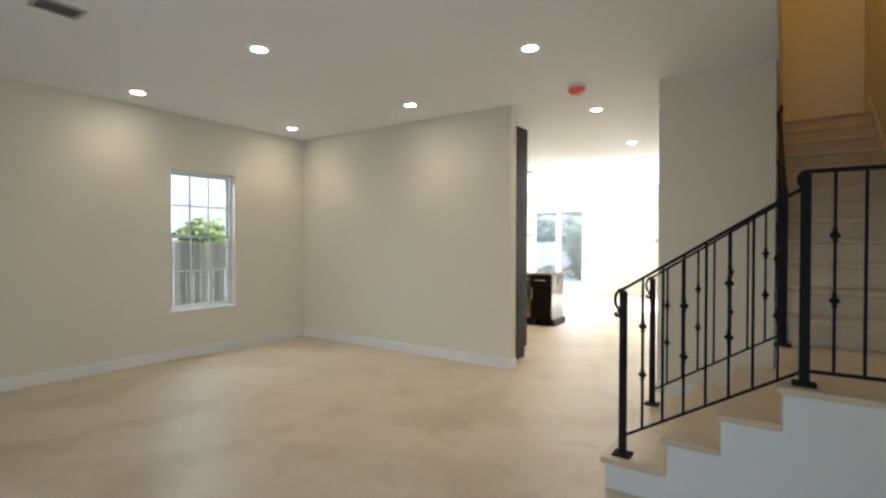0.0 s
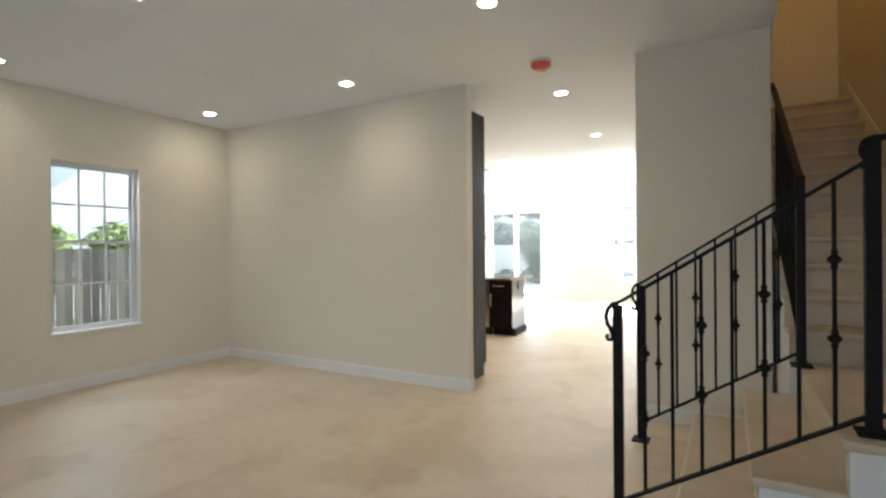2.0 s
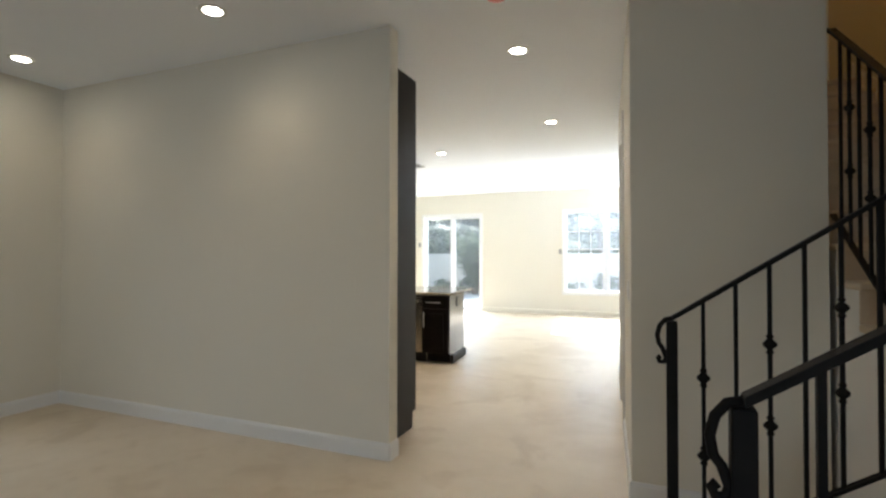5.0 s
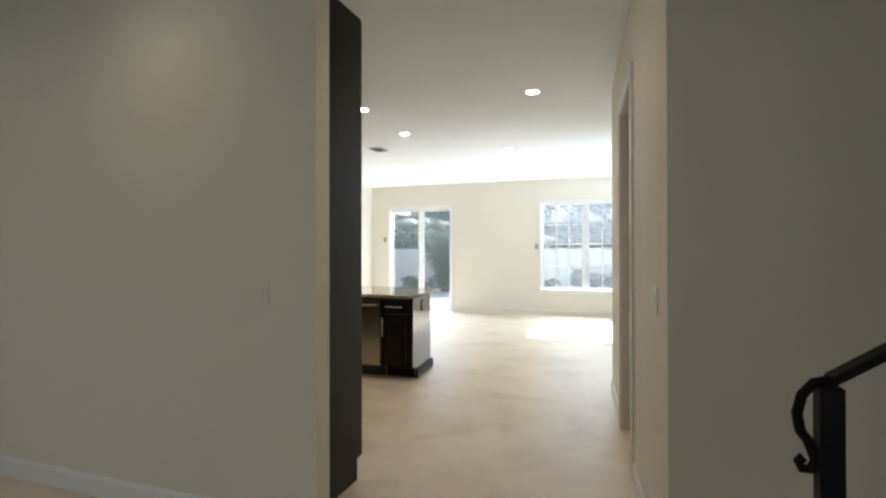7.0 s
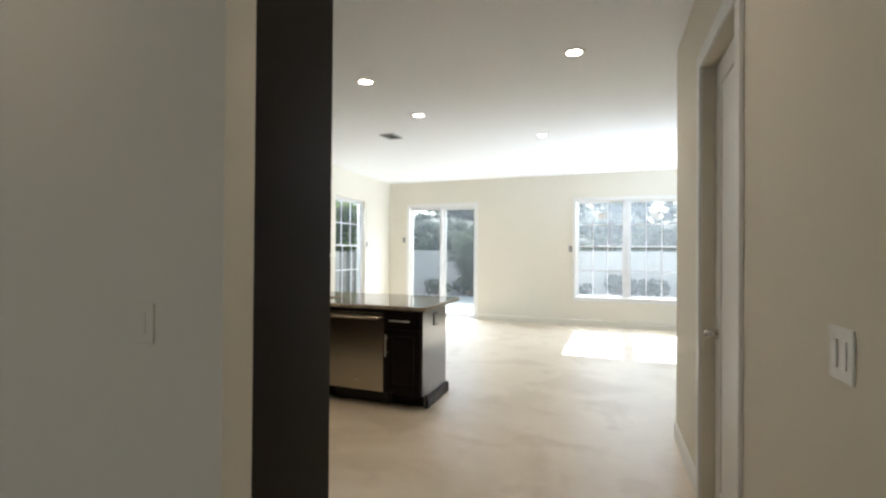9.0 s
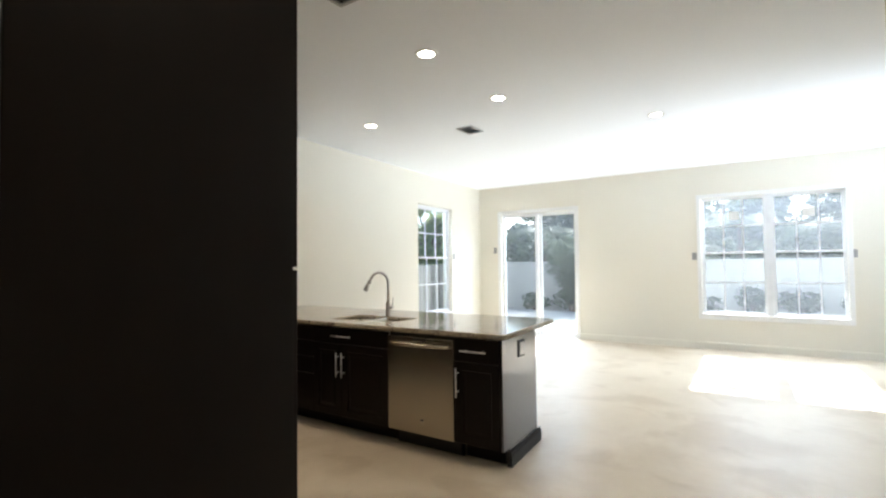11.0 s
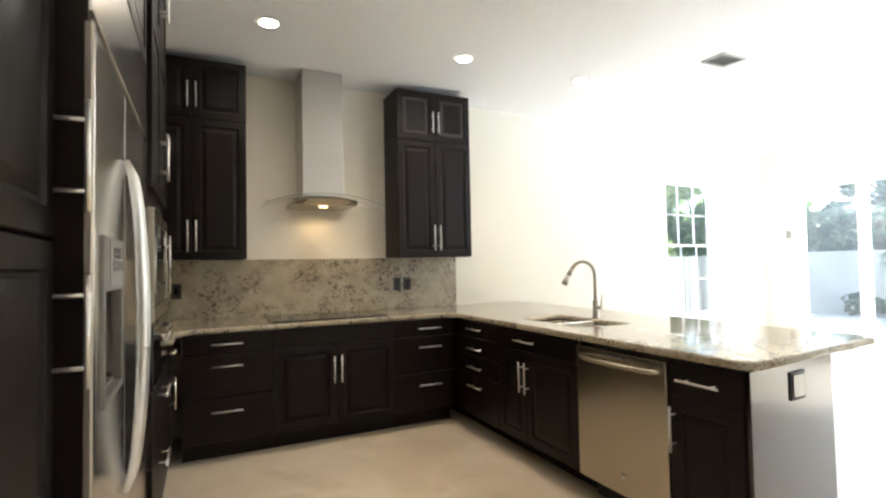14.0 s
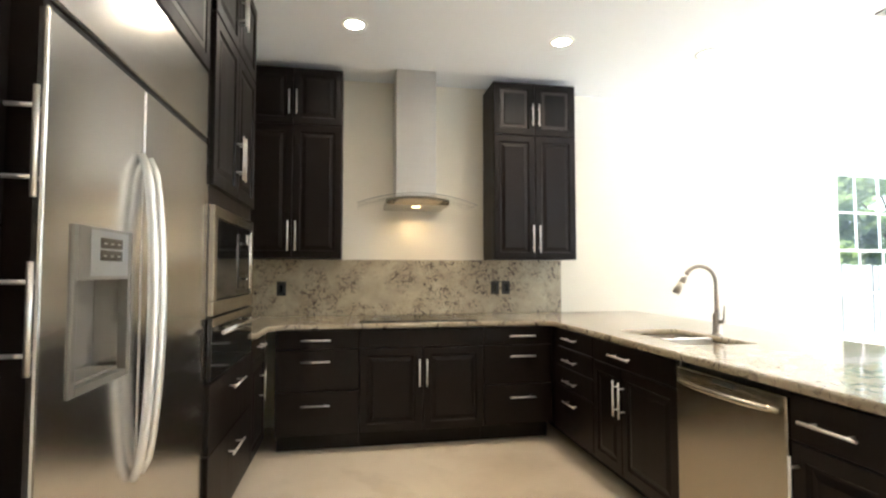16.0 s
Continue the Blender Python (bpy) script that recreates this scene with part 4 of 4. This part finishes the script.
# outlets and switches
def wall_plate(name, label, fn, u, z, w, h, mat, rockers=1, inner=M_BLACK, group="outlets"):
    c = fn(u, 0, z)
    t = thing(name, c, label, "outlet" if name == "outlet" else "switch", group)
    plate = part("plate", box(BM(), u - w / 2, u + w / 2, 0.0006, 0.006, z - h / 2, z + h / 2, 0.002), mat, t, fn=fn)
    for k in range(rockers):
        uu = u + (k - (rockers - 1) / 2) * 0.046
        part("rocker", box(BM(), uu - 0.013, uu + 0.013, 0.0062, 0.010, z - h * 0.27, z + h * 0.27, 0.002), inner, plate, fn=fn)


FB = face_map("+x", KX + 0.021)
for u in (6.603, 8.444, 8.543):
    wall_plate("outlet", "black outlet in the granite backsplash", FB, u, 1.143, 0.075, 0.118, M_BLACK, 1, M_BLACKGLASS)
wall_plate("light_switch", "white double light switch on the hall wall", lambda u, n, z: shear_hall(u, -n, z), 6.115, 1.168, 0.12, 0.12, M_WHITE, 2, M_TRIM, "switches")
FN = face_map("-y", FY)
for u, z in ((-2.80, 1.488), (-0.774, 1.49), (-6.453, 1.673)):
    wall_plate("light_switch", "grey switch plate on the far wall", FN, u, z, 0.07, 0.115, M_GREY, 1, M_GREY, "switches")
wall_plate("light_switch", "grey switch plate beside the side window", lambda u, n, z: shear_west(u, -n, z), 13.62, 1.55, 0.07, 0.115, M_GREY, 1, M_GREY, "switches")
wall_plate("light_switch", "cream painted blank plate on the partition", face_map("-y", PY), -2.80, 1.17, 0.09, 0.12, M_WALL, 1, M_WALL, "switches")

# south run: tall pantry, refrigerator, oven tower, corner base
FSP = face_map("+y", 6.504)
t = cabinet("pantry_cabinet", "tall espresso pantry cabinet with two raised-panel doors", FSP, -3.178, -2.626, 0.55, 0, 2.811,
        [("door", -3.176, -2.632, 0.125, 1.372, -3.164, 1.19, 0.225, True), ("door", -3.176, -2.632, 1.376, 2.806, -3.164, 1.543, 0.225, True)], "tall cabinets", toe_in=0.055, reach=0.056)
part("filler_panel", box(BM(), -3.1842, -3.1788, 6.30, 6.578, 0.10, 2.80, 0.001), M_DARK, t)
solid("door_bumper", box(BM(), -2.70, -2.640, 6.5245, 6.534, 1.350, 1.366, 0.003), M_WHITE, "small white plastic catch on the pantry door", "bumper")

def recessed_slab(bm, u0, u1, z0, z1, a0, a1, b0, b1, back=-0.1, floor_n=-0.092):
    """A door slab with a rectangular recess sunk into its front."""
    def ring(p0, p1, q0, q1, n):
        return [bm.verts.new(c) for c in ((p0, n, q0), (p1, n, q0), (p1, n, q1), (p0, n, q1))]
    rings = [ring(u0, u1, z0, z1, back), ring(u0, u1, z0, z1, -0.004), ring(u0 + 0.004, u1 - 0.004, z0 + 0.004, z1 - 0.004, 0.0), ring(a0, a1, b0, b1, 0.0), ring(a0, a1, b0, b1, floor_n)]
    for p, q in zip(rings, rings[1:]):
        for k in range(4):
            bm.faces.new((p[k], p[(k + 1) % 4], q[(k + 1) % 4], q[k]))
    bm.faces.new(rings[0])
    bm.faces.new(rings[-1])
    return bm


fn = face_map("+y", 6.584)
RX0, RX1, RM = -4.335, -3.185, -3.670
t = thing("refrigerator", (-3.77, 6.3, 0), "built-in stainless steel side-by-side refrigerator with ice dispenser", "refrigerator")
part("body", box(BM(), RX0, RX1, -0.66, -0.103, 0.02, 2.135, 0.004), M_GREY, t, "grey casing", fn=fn)
part("grille_panel", box(BM(), RX0, RX1, -0.1, 0.0, 1.852, 2.135, 0.006), M_STEEL, t, "brushed stainless upper panel", fn=fn)
part("gap_shadow_strip", box(BM(), RX0 + 0.004, RX1 - 0.004, -0.1, -0.012, 1.832, 1.850), M_BLACK, t, "black gap above the doors", fn=fn)
NX0, NX1, NZ0, NZ1 = -3.598, -3.298, 0.998, 1.392
for ua, ub in ((RX0, RM - 0.004), (RM + 0.004, RX1)):
    bm = BM()
    if ua > RM:
        recessed_slab(bm, ua, ub, 0.10, 1.83, NX0, NX1, NZ0, NZ1)
    else:
        box(bm, ua, ub, -0.1, 0.0, 0.10, 1.83, 0.006)
    d = part("door", bm, M_STEEL, t, "brushed stainless door", fn=fn)
    if ua > RM:
        part("edge_trim", box(BM(), ub - 0.010, ub + 0.0065, -0.018, 0.006, 0.10, 1.83, 0.0065), M_CHROME, d, "bright rounded door edge", fn=fn)
        bm = BM()
        for q in ((NX0, NX0 + 0.022, NZ0, NZ1), (NX1 - 0.022, NX1, NZ0, NZ1), (NX0 + 0.022, NX1 - 0.022, NZ0, NZ0 + 0.02), (NX0 + 0.022, NX1 - 0.022, 1.262, NZ1)):
            box(bm, q[0], q[1], -0.02, 0.006, q[2], q[3], 0.003)
        part("dispenser_frame", bm, M_SILVER, d, "grey metal dispenser surround", fn=fn)
        part("dispenser_recess", box(BM(), NX0 + 0.001, NX1 - 0.001, -0.0915, -0.090, NZ0 + 0.001, NZ1 - 0.001), M_TAUPE, d, "grey dispenser recess", fn=fn)
        part("drip_tray", box(BM(), NX0 + 0.03, NX1 - 0.03, -0.089, -0.012, NZ0 + 0.021, NZ0 + 0.030, 0.002), M_TAUPE, d, fn=fn)
        part("paddle", box(BM(), -3.478, -3.428, -0.0895, -0.070, 1.13, 1.235, 0.004), M_TAUPE, d, "grey dispenser paddle", fn=fn)
        p = part("control_panel", box(BM(), -3.565, -3.370, 0.0062, 0.0078, 1.272, 1.384, 0.0005), M_GREY, d, "pale grey control panel", fn=fn)
        for z in (1.310, 1.341):
            part("display", box(BM(), -3.528, -3.412, 0.0080, 0.0095, z, z + 0.026, 0.0005), M_BLACKGLASS, d, "black display window", fn=fn)
            for j in range(3):
                part("button_mark", box(BM(), -3.514 + 0.036 * j, -3.498 + 0.036 * j, 0.0096, 0.0100, z + 0.010, z + 0.014), M_GREY, d, fn=fn)
        part("lettering_bar", box(BM(), -3.545, -3.395, 0.0080, 0.0084, 1.287, 1.292), M_GREY, d, "row of tiny grey lettering", fn=fn)
    hx = RM + (0.030 if ua > RM else -0.030)
    pts = []
    for k in range(25):
        f = k / 24
        z = 0.69 + (1.625 - 0.69) * f
        out = 0.004 + 0.044 * math.sin(math.pi * f) ** 0.45
        pts.append((hx, out, z))
    part("handle", tube(BM(), pts, [0.012 + 0.004 * math.sin(math.pi * k / 24) for k in range(25)], 14), M_HANDLE, d, "long bowed stainless handle", fn=fn)
part("kick_plate", box(BM(), RX0, RX1, -0.10, -0.08, 0.0, 0.095), M_BLACK, t, fn=fn)
cabinet("bridge_cabinet", "espresso cabinet above the refrigerator with two doors", face_map("+y", 6.56), RX0, RX1, 0.60, 2.145, 2.893,
        [("glass_door", RX0, (RX0 + RX1) / 2, 2.150, 2.888, RM - 0.06, 2.27, 0.2, True), ("glass_door", (RX0 + RX1) / 2, RX1, 2.150, 2.888, RM + 0.0, 2.27, 0.2, True)], "tall cabinets", toe=False)

TX0, TX1 = -5.225, -4.345
TM = (TX0 + TX1) / 2
cabinet("oven_tower", "tall espresso cabinet housing the microwave and drawers", FS, TX0, TX1, 0.65, 0, 2.893,
        [("door", TX0, TM, 1.66, 2.43, TM - 0.028, 1.87, 0.23, True), ("door", TM, TX1, 1.66, 2.43, TM + 0.028, 1.87, 0.23, True),
         ("door", TX0, TM, 2.435, 2.888, TM - 0.028, 2.66, 0.19, True), ("door", TM, TX1, 2.435, 2.888, TM + 0.028, 2.66, 0.19, True),
         ("drawer_front", TX0, TX1, 0.50, 0.80, TM, 0.72, 0.25, False), ("drawer_front", TX0, TX1, 0.135, 0.498, TM, 0.40, 0.25, False)], "tall cabinets")
fn = face_map("+y", 6.581)
t = thing("microwave", (TM, 6.6, 1.10), "built-in stainless microwave with dark glass door", "microwave")
bm = BM()
a, b = TX0 + 0.03, TX1 - 0.005
box(bm, a, b, 0.0, 0.028, 1.525, 1.575, 0.003)
box(bm, a, b, 0.0, 0.028, 1.09, 1.155, 0.003)
box(bm, a, a + 0.05, 0.0, 0.028, 1.155, 1.525, 0.003)
box(bm, b - 0.05, b, 0.0, 0.028, 1.155, 1.525, 0.003)
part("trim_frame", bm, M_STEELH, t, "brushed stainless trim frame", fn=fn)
d = part("door", box(BM(), a + 0.20, b - 0.052, 0.0, 0.022, 1.157, 1.523, 0.004), M_BLACKGLASS, t, "dark glass door", fn=fn)
part("handle", bar_handle(BM(), a + 0.235, 1.34, 0.30, True, 0.022, 0.03, 0.008), M_CHROME, d, "steel bar handle", fn=fn)
p = part("control_panel", box(BM(), a + 0.052, a + 0.197, 0.0, 0.020, 1.157, 1.523, 0.003), M_BLACKGLASS, t, fn=fn)
part("display", box(BM(), a + 0.07, a + 0.18, 0.0205, 0.022, 1.44, 1.49), M_GREY, p, fn=fn)
t = thing("wall_oven", (TM, 6.6, 0.81), "slim black glass oven with stainless handle under the microwave", "oven")
d = part("door", box(BM(), a, b, 0.0, 0.024, 0.81, 1.082, 0.004), M_BLACKGLASS, t, "black glass oven door", fn=fn)
part("top_trim", box(BM(), a, b, 0.0245, 0.030, 1.045, 1.080, 0.002), M_STEELH, d, "stainless top trim", fn=fn)
part("handle", bar_handle(BM(), (a + b) / 2, 1.02, b - a - 0.04, False, 0.024, 0.045, 0.010), M_CHROME, d, "steel bar handle", fn=fn)
cabinet("corner_cabinet", "espresso corner base cabinet with a drawer and a door", FS, -5.735, TX0, 0.65, 0, BASE_TOP,
        [("drawer_front", -5.70, TX0, 0.735, 0.868, -5.45, 0.81, 0.18, False), ("door", -5.70, TX0, 0.135, 0.733, -5.50, 0.545, 0.20, True)], "base cabinets")

# ---- outside ----
GZ = -0.20
bm = BM()
bmesh.ops.create_grid(bm, x_segments=1, y_segments=1, size=900, matrix=Matrix.Translation((0, 0, GZ)))
solid("ground", bm, M_SOIL, "dark planted earth around the house", "ground", kind="structure")
solid("pavement_patio", box(BM(), -9.0, 4.0, FY + 0.2, 20.15, GZ, -0.02, 0.01), M_PATIO, "pale sunlit concrete patio", "patio", kind="structure")
solid("pavement_entry", box(BM(), -3.5, 3.0, -6.0, SY - 0.2, GZ, -0.02, 0.01), M_PATIO, "pale concrete entry path", "pavement", kind="structure")
t = thing("garden_wall", (-3.0, 21.4, GZ), "white stucco garden wall with a flat coping", "wall")
part("wall", box(BM(), -14.0, 8.0, 21.3, 21.5, GZ, 1.42), M_STUCCO, t)
part("coping", box(BM(), -14.0, 8.0, 21.25, 21.55, 1.42, 1.48, 0.01), M_STUCCO, t)

# the neighbour's house across the fence
t = thing("neighbour_house", (-14.5, 4.0, GZ), "pale stucco neighbouring house with one dark window", "house")
HX = -13.0


def along_fence(u, n, z):
    """The neighbour's wall runs askew, like the fence."""
    return (HX - n - 0.16 * (u - 4.0), u, z)


bm = wall_boxes(BM(), -6.0, 9.5, GZ, 5.2, 0, 0.2, [(2.9, 3.9, 1.1, 2.45)])
part("wall", bm, M_NEIGHBOUR, t, fn=along_fence)
part("wall", box(BM(), -19.0, HX - 1.1, 9.3, 9.5, GZ, 5.2), M_NEIGHBOUR, t)
bm = BM()
for k, (x0, x1, z) in enumerate(((-19.0, HX + 0.5, 5.2), (-19.0, HX + 0.3, 5.32))):
    box(bm, x0, x1, -6.6 + 0.2 * k, 10.1 - 0.2 * k, z, z + 0.12, 0.01)
part("roof", bm, M_NEIGHBOUR, t, "flat pale roof edge", fn=lambda x, y, z: (x - 0.16 * (y - 4.0), y, z))
w = part("window", box(BM(), 2.9, 3.9, 0.09, 0.10, 1.1, 2.45), M_BLACKGLASS, t, "dark window glass", fn=along_fence)
bm = BM()
box(bm, 2.9, 2.95, 0.04, 0.085, 1.1, 2.45)
box(bm, 3.85, 3.9, 0.04, 0.085, 1.1, 2.45)
box(bm, 2.95, 3.85, 0.04, 0.085, 2.40, 2.45)
box(bm, 2.95, 3.85, 0.04, 0.085, 1.1, 1.15)
part("frame", bm, M_VINYL, w, fn=along_fence)

# board fence along the side yard
t = thing("fence", (-8.4, 8.0, GZ), "weathered grey wooden board fence", "fence")
board = None
rng = random.Random(4)
yy, n = -2.0, 0
while yy < 20.3:
    if board is None:
        bm = box(BM(), -8.410, -8.390, 0.0, 0.104, GZ, 1.42, 0.003)
        board = part("board", bm, M_FENCE, t)
        mesh = board.data
        ob = board
    else:
        ob = new("board", mesh)
        ob.parent = t
        ob.matrix_parent_inverse = Matrix.Translation(t.location).inverted()
    ob.matrix_basis = Matrix.Translation((-0.10 * (yy - 6.0) + rng.uniform(-0.012, 0.012), yy, rng.uniform(-0.03, 0.0)))
    yy += 0.112 + rng.uniform(0, 0.022)
for z in (0.1, 1.1):
    part("rail", box(BM(), -8.475, -8.435, -2.0, 20.3, z, z + 0.09), M_FENCE, t, fn=lambda x, y, zz: (x - 0.10 * (y - 6.0), y, zz))


def leaves(bm, rng, centre, radius, count, size, squash=0.8):
    for _ in range(count):
        d = Vector((rng.gauss(0, 1), rng.gauss(0, 1), rng.gauss(0, 1))).normalized()
        p = Vector(centre) + Vector((d.x, d.y, d.z * squash)) * radius * rng.uniform(0.45, 1.0) ** 0.6
        a = Vector((rng.gauss(0, 1), rng.gauss(0, 1), rng.gauss(0, 0.6))).normalized()
        b = a.cross(Vector((rng.gauss(0, 1), rng.gauss(0, 1), rng.gauss(0, 1)))).normalized()
        s = size * rng.uniform(0.6, 1.4)
        bm.faces.new([bm.verts.new(p + q) for q in (-a * s, b * s * 0.45, a * s, -b * s * 0.45)])


def shrub(x, y, height, width, seed, mat=M_LEAF, size=0.07, count=900, base=GZ):
    rng = random.Random(seed)
    t = thing("shrub", (x, y, base), "leafy green garden shrub", "shrub", "garden shrubs")
    stem = BM()
    bm = BM()
    for k in range(7):
        a = rng.uniform(0, 6.28)
        r = width * 0.32 * rng.uniform(0.3, 1)
        c = (x + r * math.cos(a), y + r * math.sin(a), base + height * rng.uniform(0.45, 0.78))
        tube(stem, [(x, y, base), ((x + c[0]) / 2, (y + c[1]) / 2, base + (c[2] - base) * 0.6), c], [0.025, 0.016, 0.008], 6)
        leaves(bm, rng, c, min(width, height) * rng.uniform(0.28, 0.40), count // 7, size)
    part("stem", stem, M_BARK, t)
    part("foliage", bm, mat, t)


def tree(x, y, height, crown, seed, mat=M_PALM, size=0.16, count=2400):
    rng = random.Random(seed)
    t = thing("tree", (x, y, GZ), "broad green garden tree", "tree", "garden trees")
    trunk = BM()
    top = Vector((x + rng.uniform(-0.2, 0.2), y, GZ + height * 0.45))
    tube(trunk, [(x, y, GZ), ((x + top.x) / 2 + 0.05, y, GZ + height * 0.22), top], [0.14, 0.11, 0.09], 8)
    bm = BM()
    for k in range(11):
        a = 6.28 * k / 11 + rng.uniform(-0.3, 0.3)
        r = crown * rng.uniform(0.25, 0.8)
        c = Vector((x + r * math.cos(a), y + r * math.sin(a), GZ + height * rng.uniform(0.36, 0.88)))
        tube(trunk, [top - Vector((0, 0, 0.3)), (top + c) / 2 + Vector((0, 0, 0.1)), c], [0.06, 0.035, 0.015], 6)
        leaves(bm, rng, c, crown * rng.uniform(0.30, 0.45), count // 11, size)
    part("trunk", trunk, M_BARK, t)
    part("crown", bm, mat, t)


def palm(x, y, height, seed, reach=1.7, fronds=13, rise=0.0):
    rng = random.Random(seed)
    t = thing("palm_tree", (x, y, GZ), "garden palm with arching fronds", "palm", "garden palms")
    part("trunk", tube(BM(), [(x, y, GZ), (x + 0.05, y, GZ + height * 0.5), (x + 0.02, y, GZ + height)], [0.11, 0.085, 0.075], 10), M_BARK, t)
    top = Vector((x + 0.02, y, GZ + height))
    for k in range(fronds):
        a = 6.28 * k / 13 + rng.uniform(-0.15, 0.15)
        lift = rng.uniform(0.1, 0.9)
        L = reach * rng.uniform(0.8, 1.1)
        up = rise * rng.uniform(0.45, 1.0)
        bm = BM()
        spine = []
        for j in range(9):
            f = j / 8
            spine.append(top + Vector((math.cos(a) * L * f, math.sin(a) * L * f, lift * L * (f - 1.25 * f * f) + up * (1.7 * f - 0.8 * f * f))))
        tube(bm, spine, [0.016 - 0.0015 * j for j in range(9)], 5)
        across = Vector((-math.sin(a), math.cos(a), 0))
        for j in range(3, 33):
            f = j / 32
            i = min(int(f * 8), 7)
            p = spine[i].lerp(spine[i + 1], f * 8 - i)
            w = 0.42 * math.sin(math.pi * min(1, f * 0.9 + 0.1)) + 0.06
            along = (spine[i + 1] - spine[i]).normalized()
            for s in (-1, 1):
                tip = p + across * s * w + along * 0.18 - Vector((0, 0, 0.16 + rng.uniform(0, 0.08)))
                bm.faces.new([bm.verts.new(q) for q in (p - along * 0.014, p + along * 0.014, tip)])
        part("frond", bm, M_PALM, t)


for k, (x, y, h, w) in enumerate(((-10.2, 6.7, 2.5, 1.3), (-10.2, 5.3, 2.5, 1.1), (-10.0, 3.9, 2.2, 1.0), (-10.7, 16.2, 2.3, 1.4), (-11.6, 17.4, 2.5, 1.6))):
    shrub(x, y, h, w, 20 + k, size=0.09, count=1100)
for k in range(9):
    shrub(-8.15 + 1.15 * k + (k % 3) * 0.1, 20.65, 0.68 + 0.12 * ((k * 7) % 4), 1.0, 40 + k, M_PALM, 0.06, 700)
for k, (x, y, h) in enumerate(((-4.2, 20.8, 2.0), (-2.6, 22.4, 2.7), (-0.2, 22.6, 2.5), (-8.6, 22.4, 2.7))):
    palm(x, y, h, 70 + k)
palm(-6.95, 20.45, 0.35, 81, 0.95, 26, 2.8)
palm(-6.35, 20.8, 0.35, 82, 0.9, 22, 2.6)
for k in range(9):
    tree(-12.5 + 2.3 * k, 26.6 + (k * 5 % 3) * 0.8, 4.2 + (k * 3 % 4) * 0.25, 2.2, 90 + k, count=4200, size=0.15)
for k in range(8):
    shrub(-11.0 + 2.0 * k, 23.2, 2.3 + (k % 3) * 0.25, 2.2, 110 + k, M_PALM, 0.11, 1700)
for k, (x, y) in enumerate(((-17.5, 23.0), (-15.0, 26.0))):
    tree(x, y, 5.2, 2.4, 130 + k, M_LEAF, count=3600)
tree(-12.6, 20.8, 4.6, 2.0, 140, M_LEAF, count=3400)
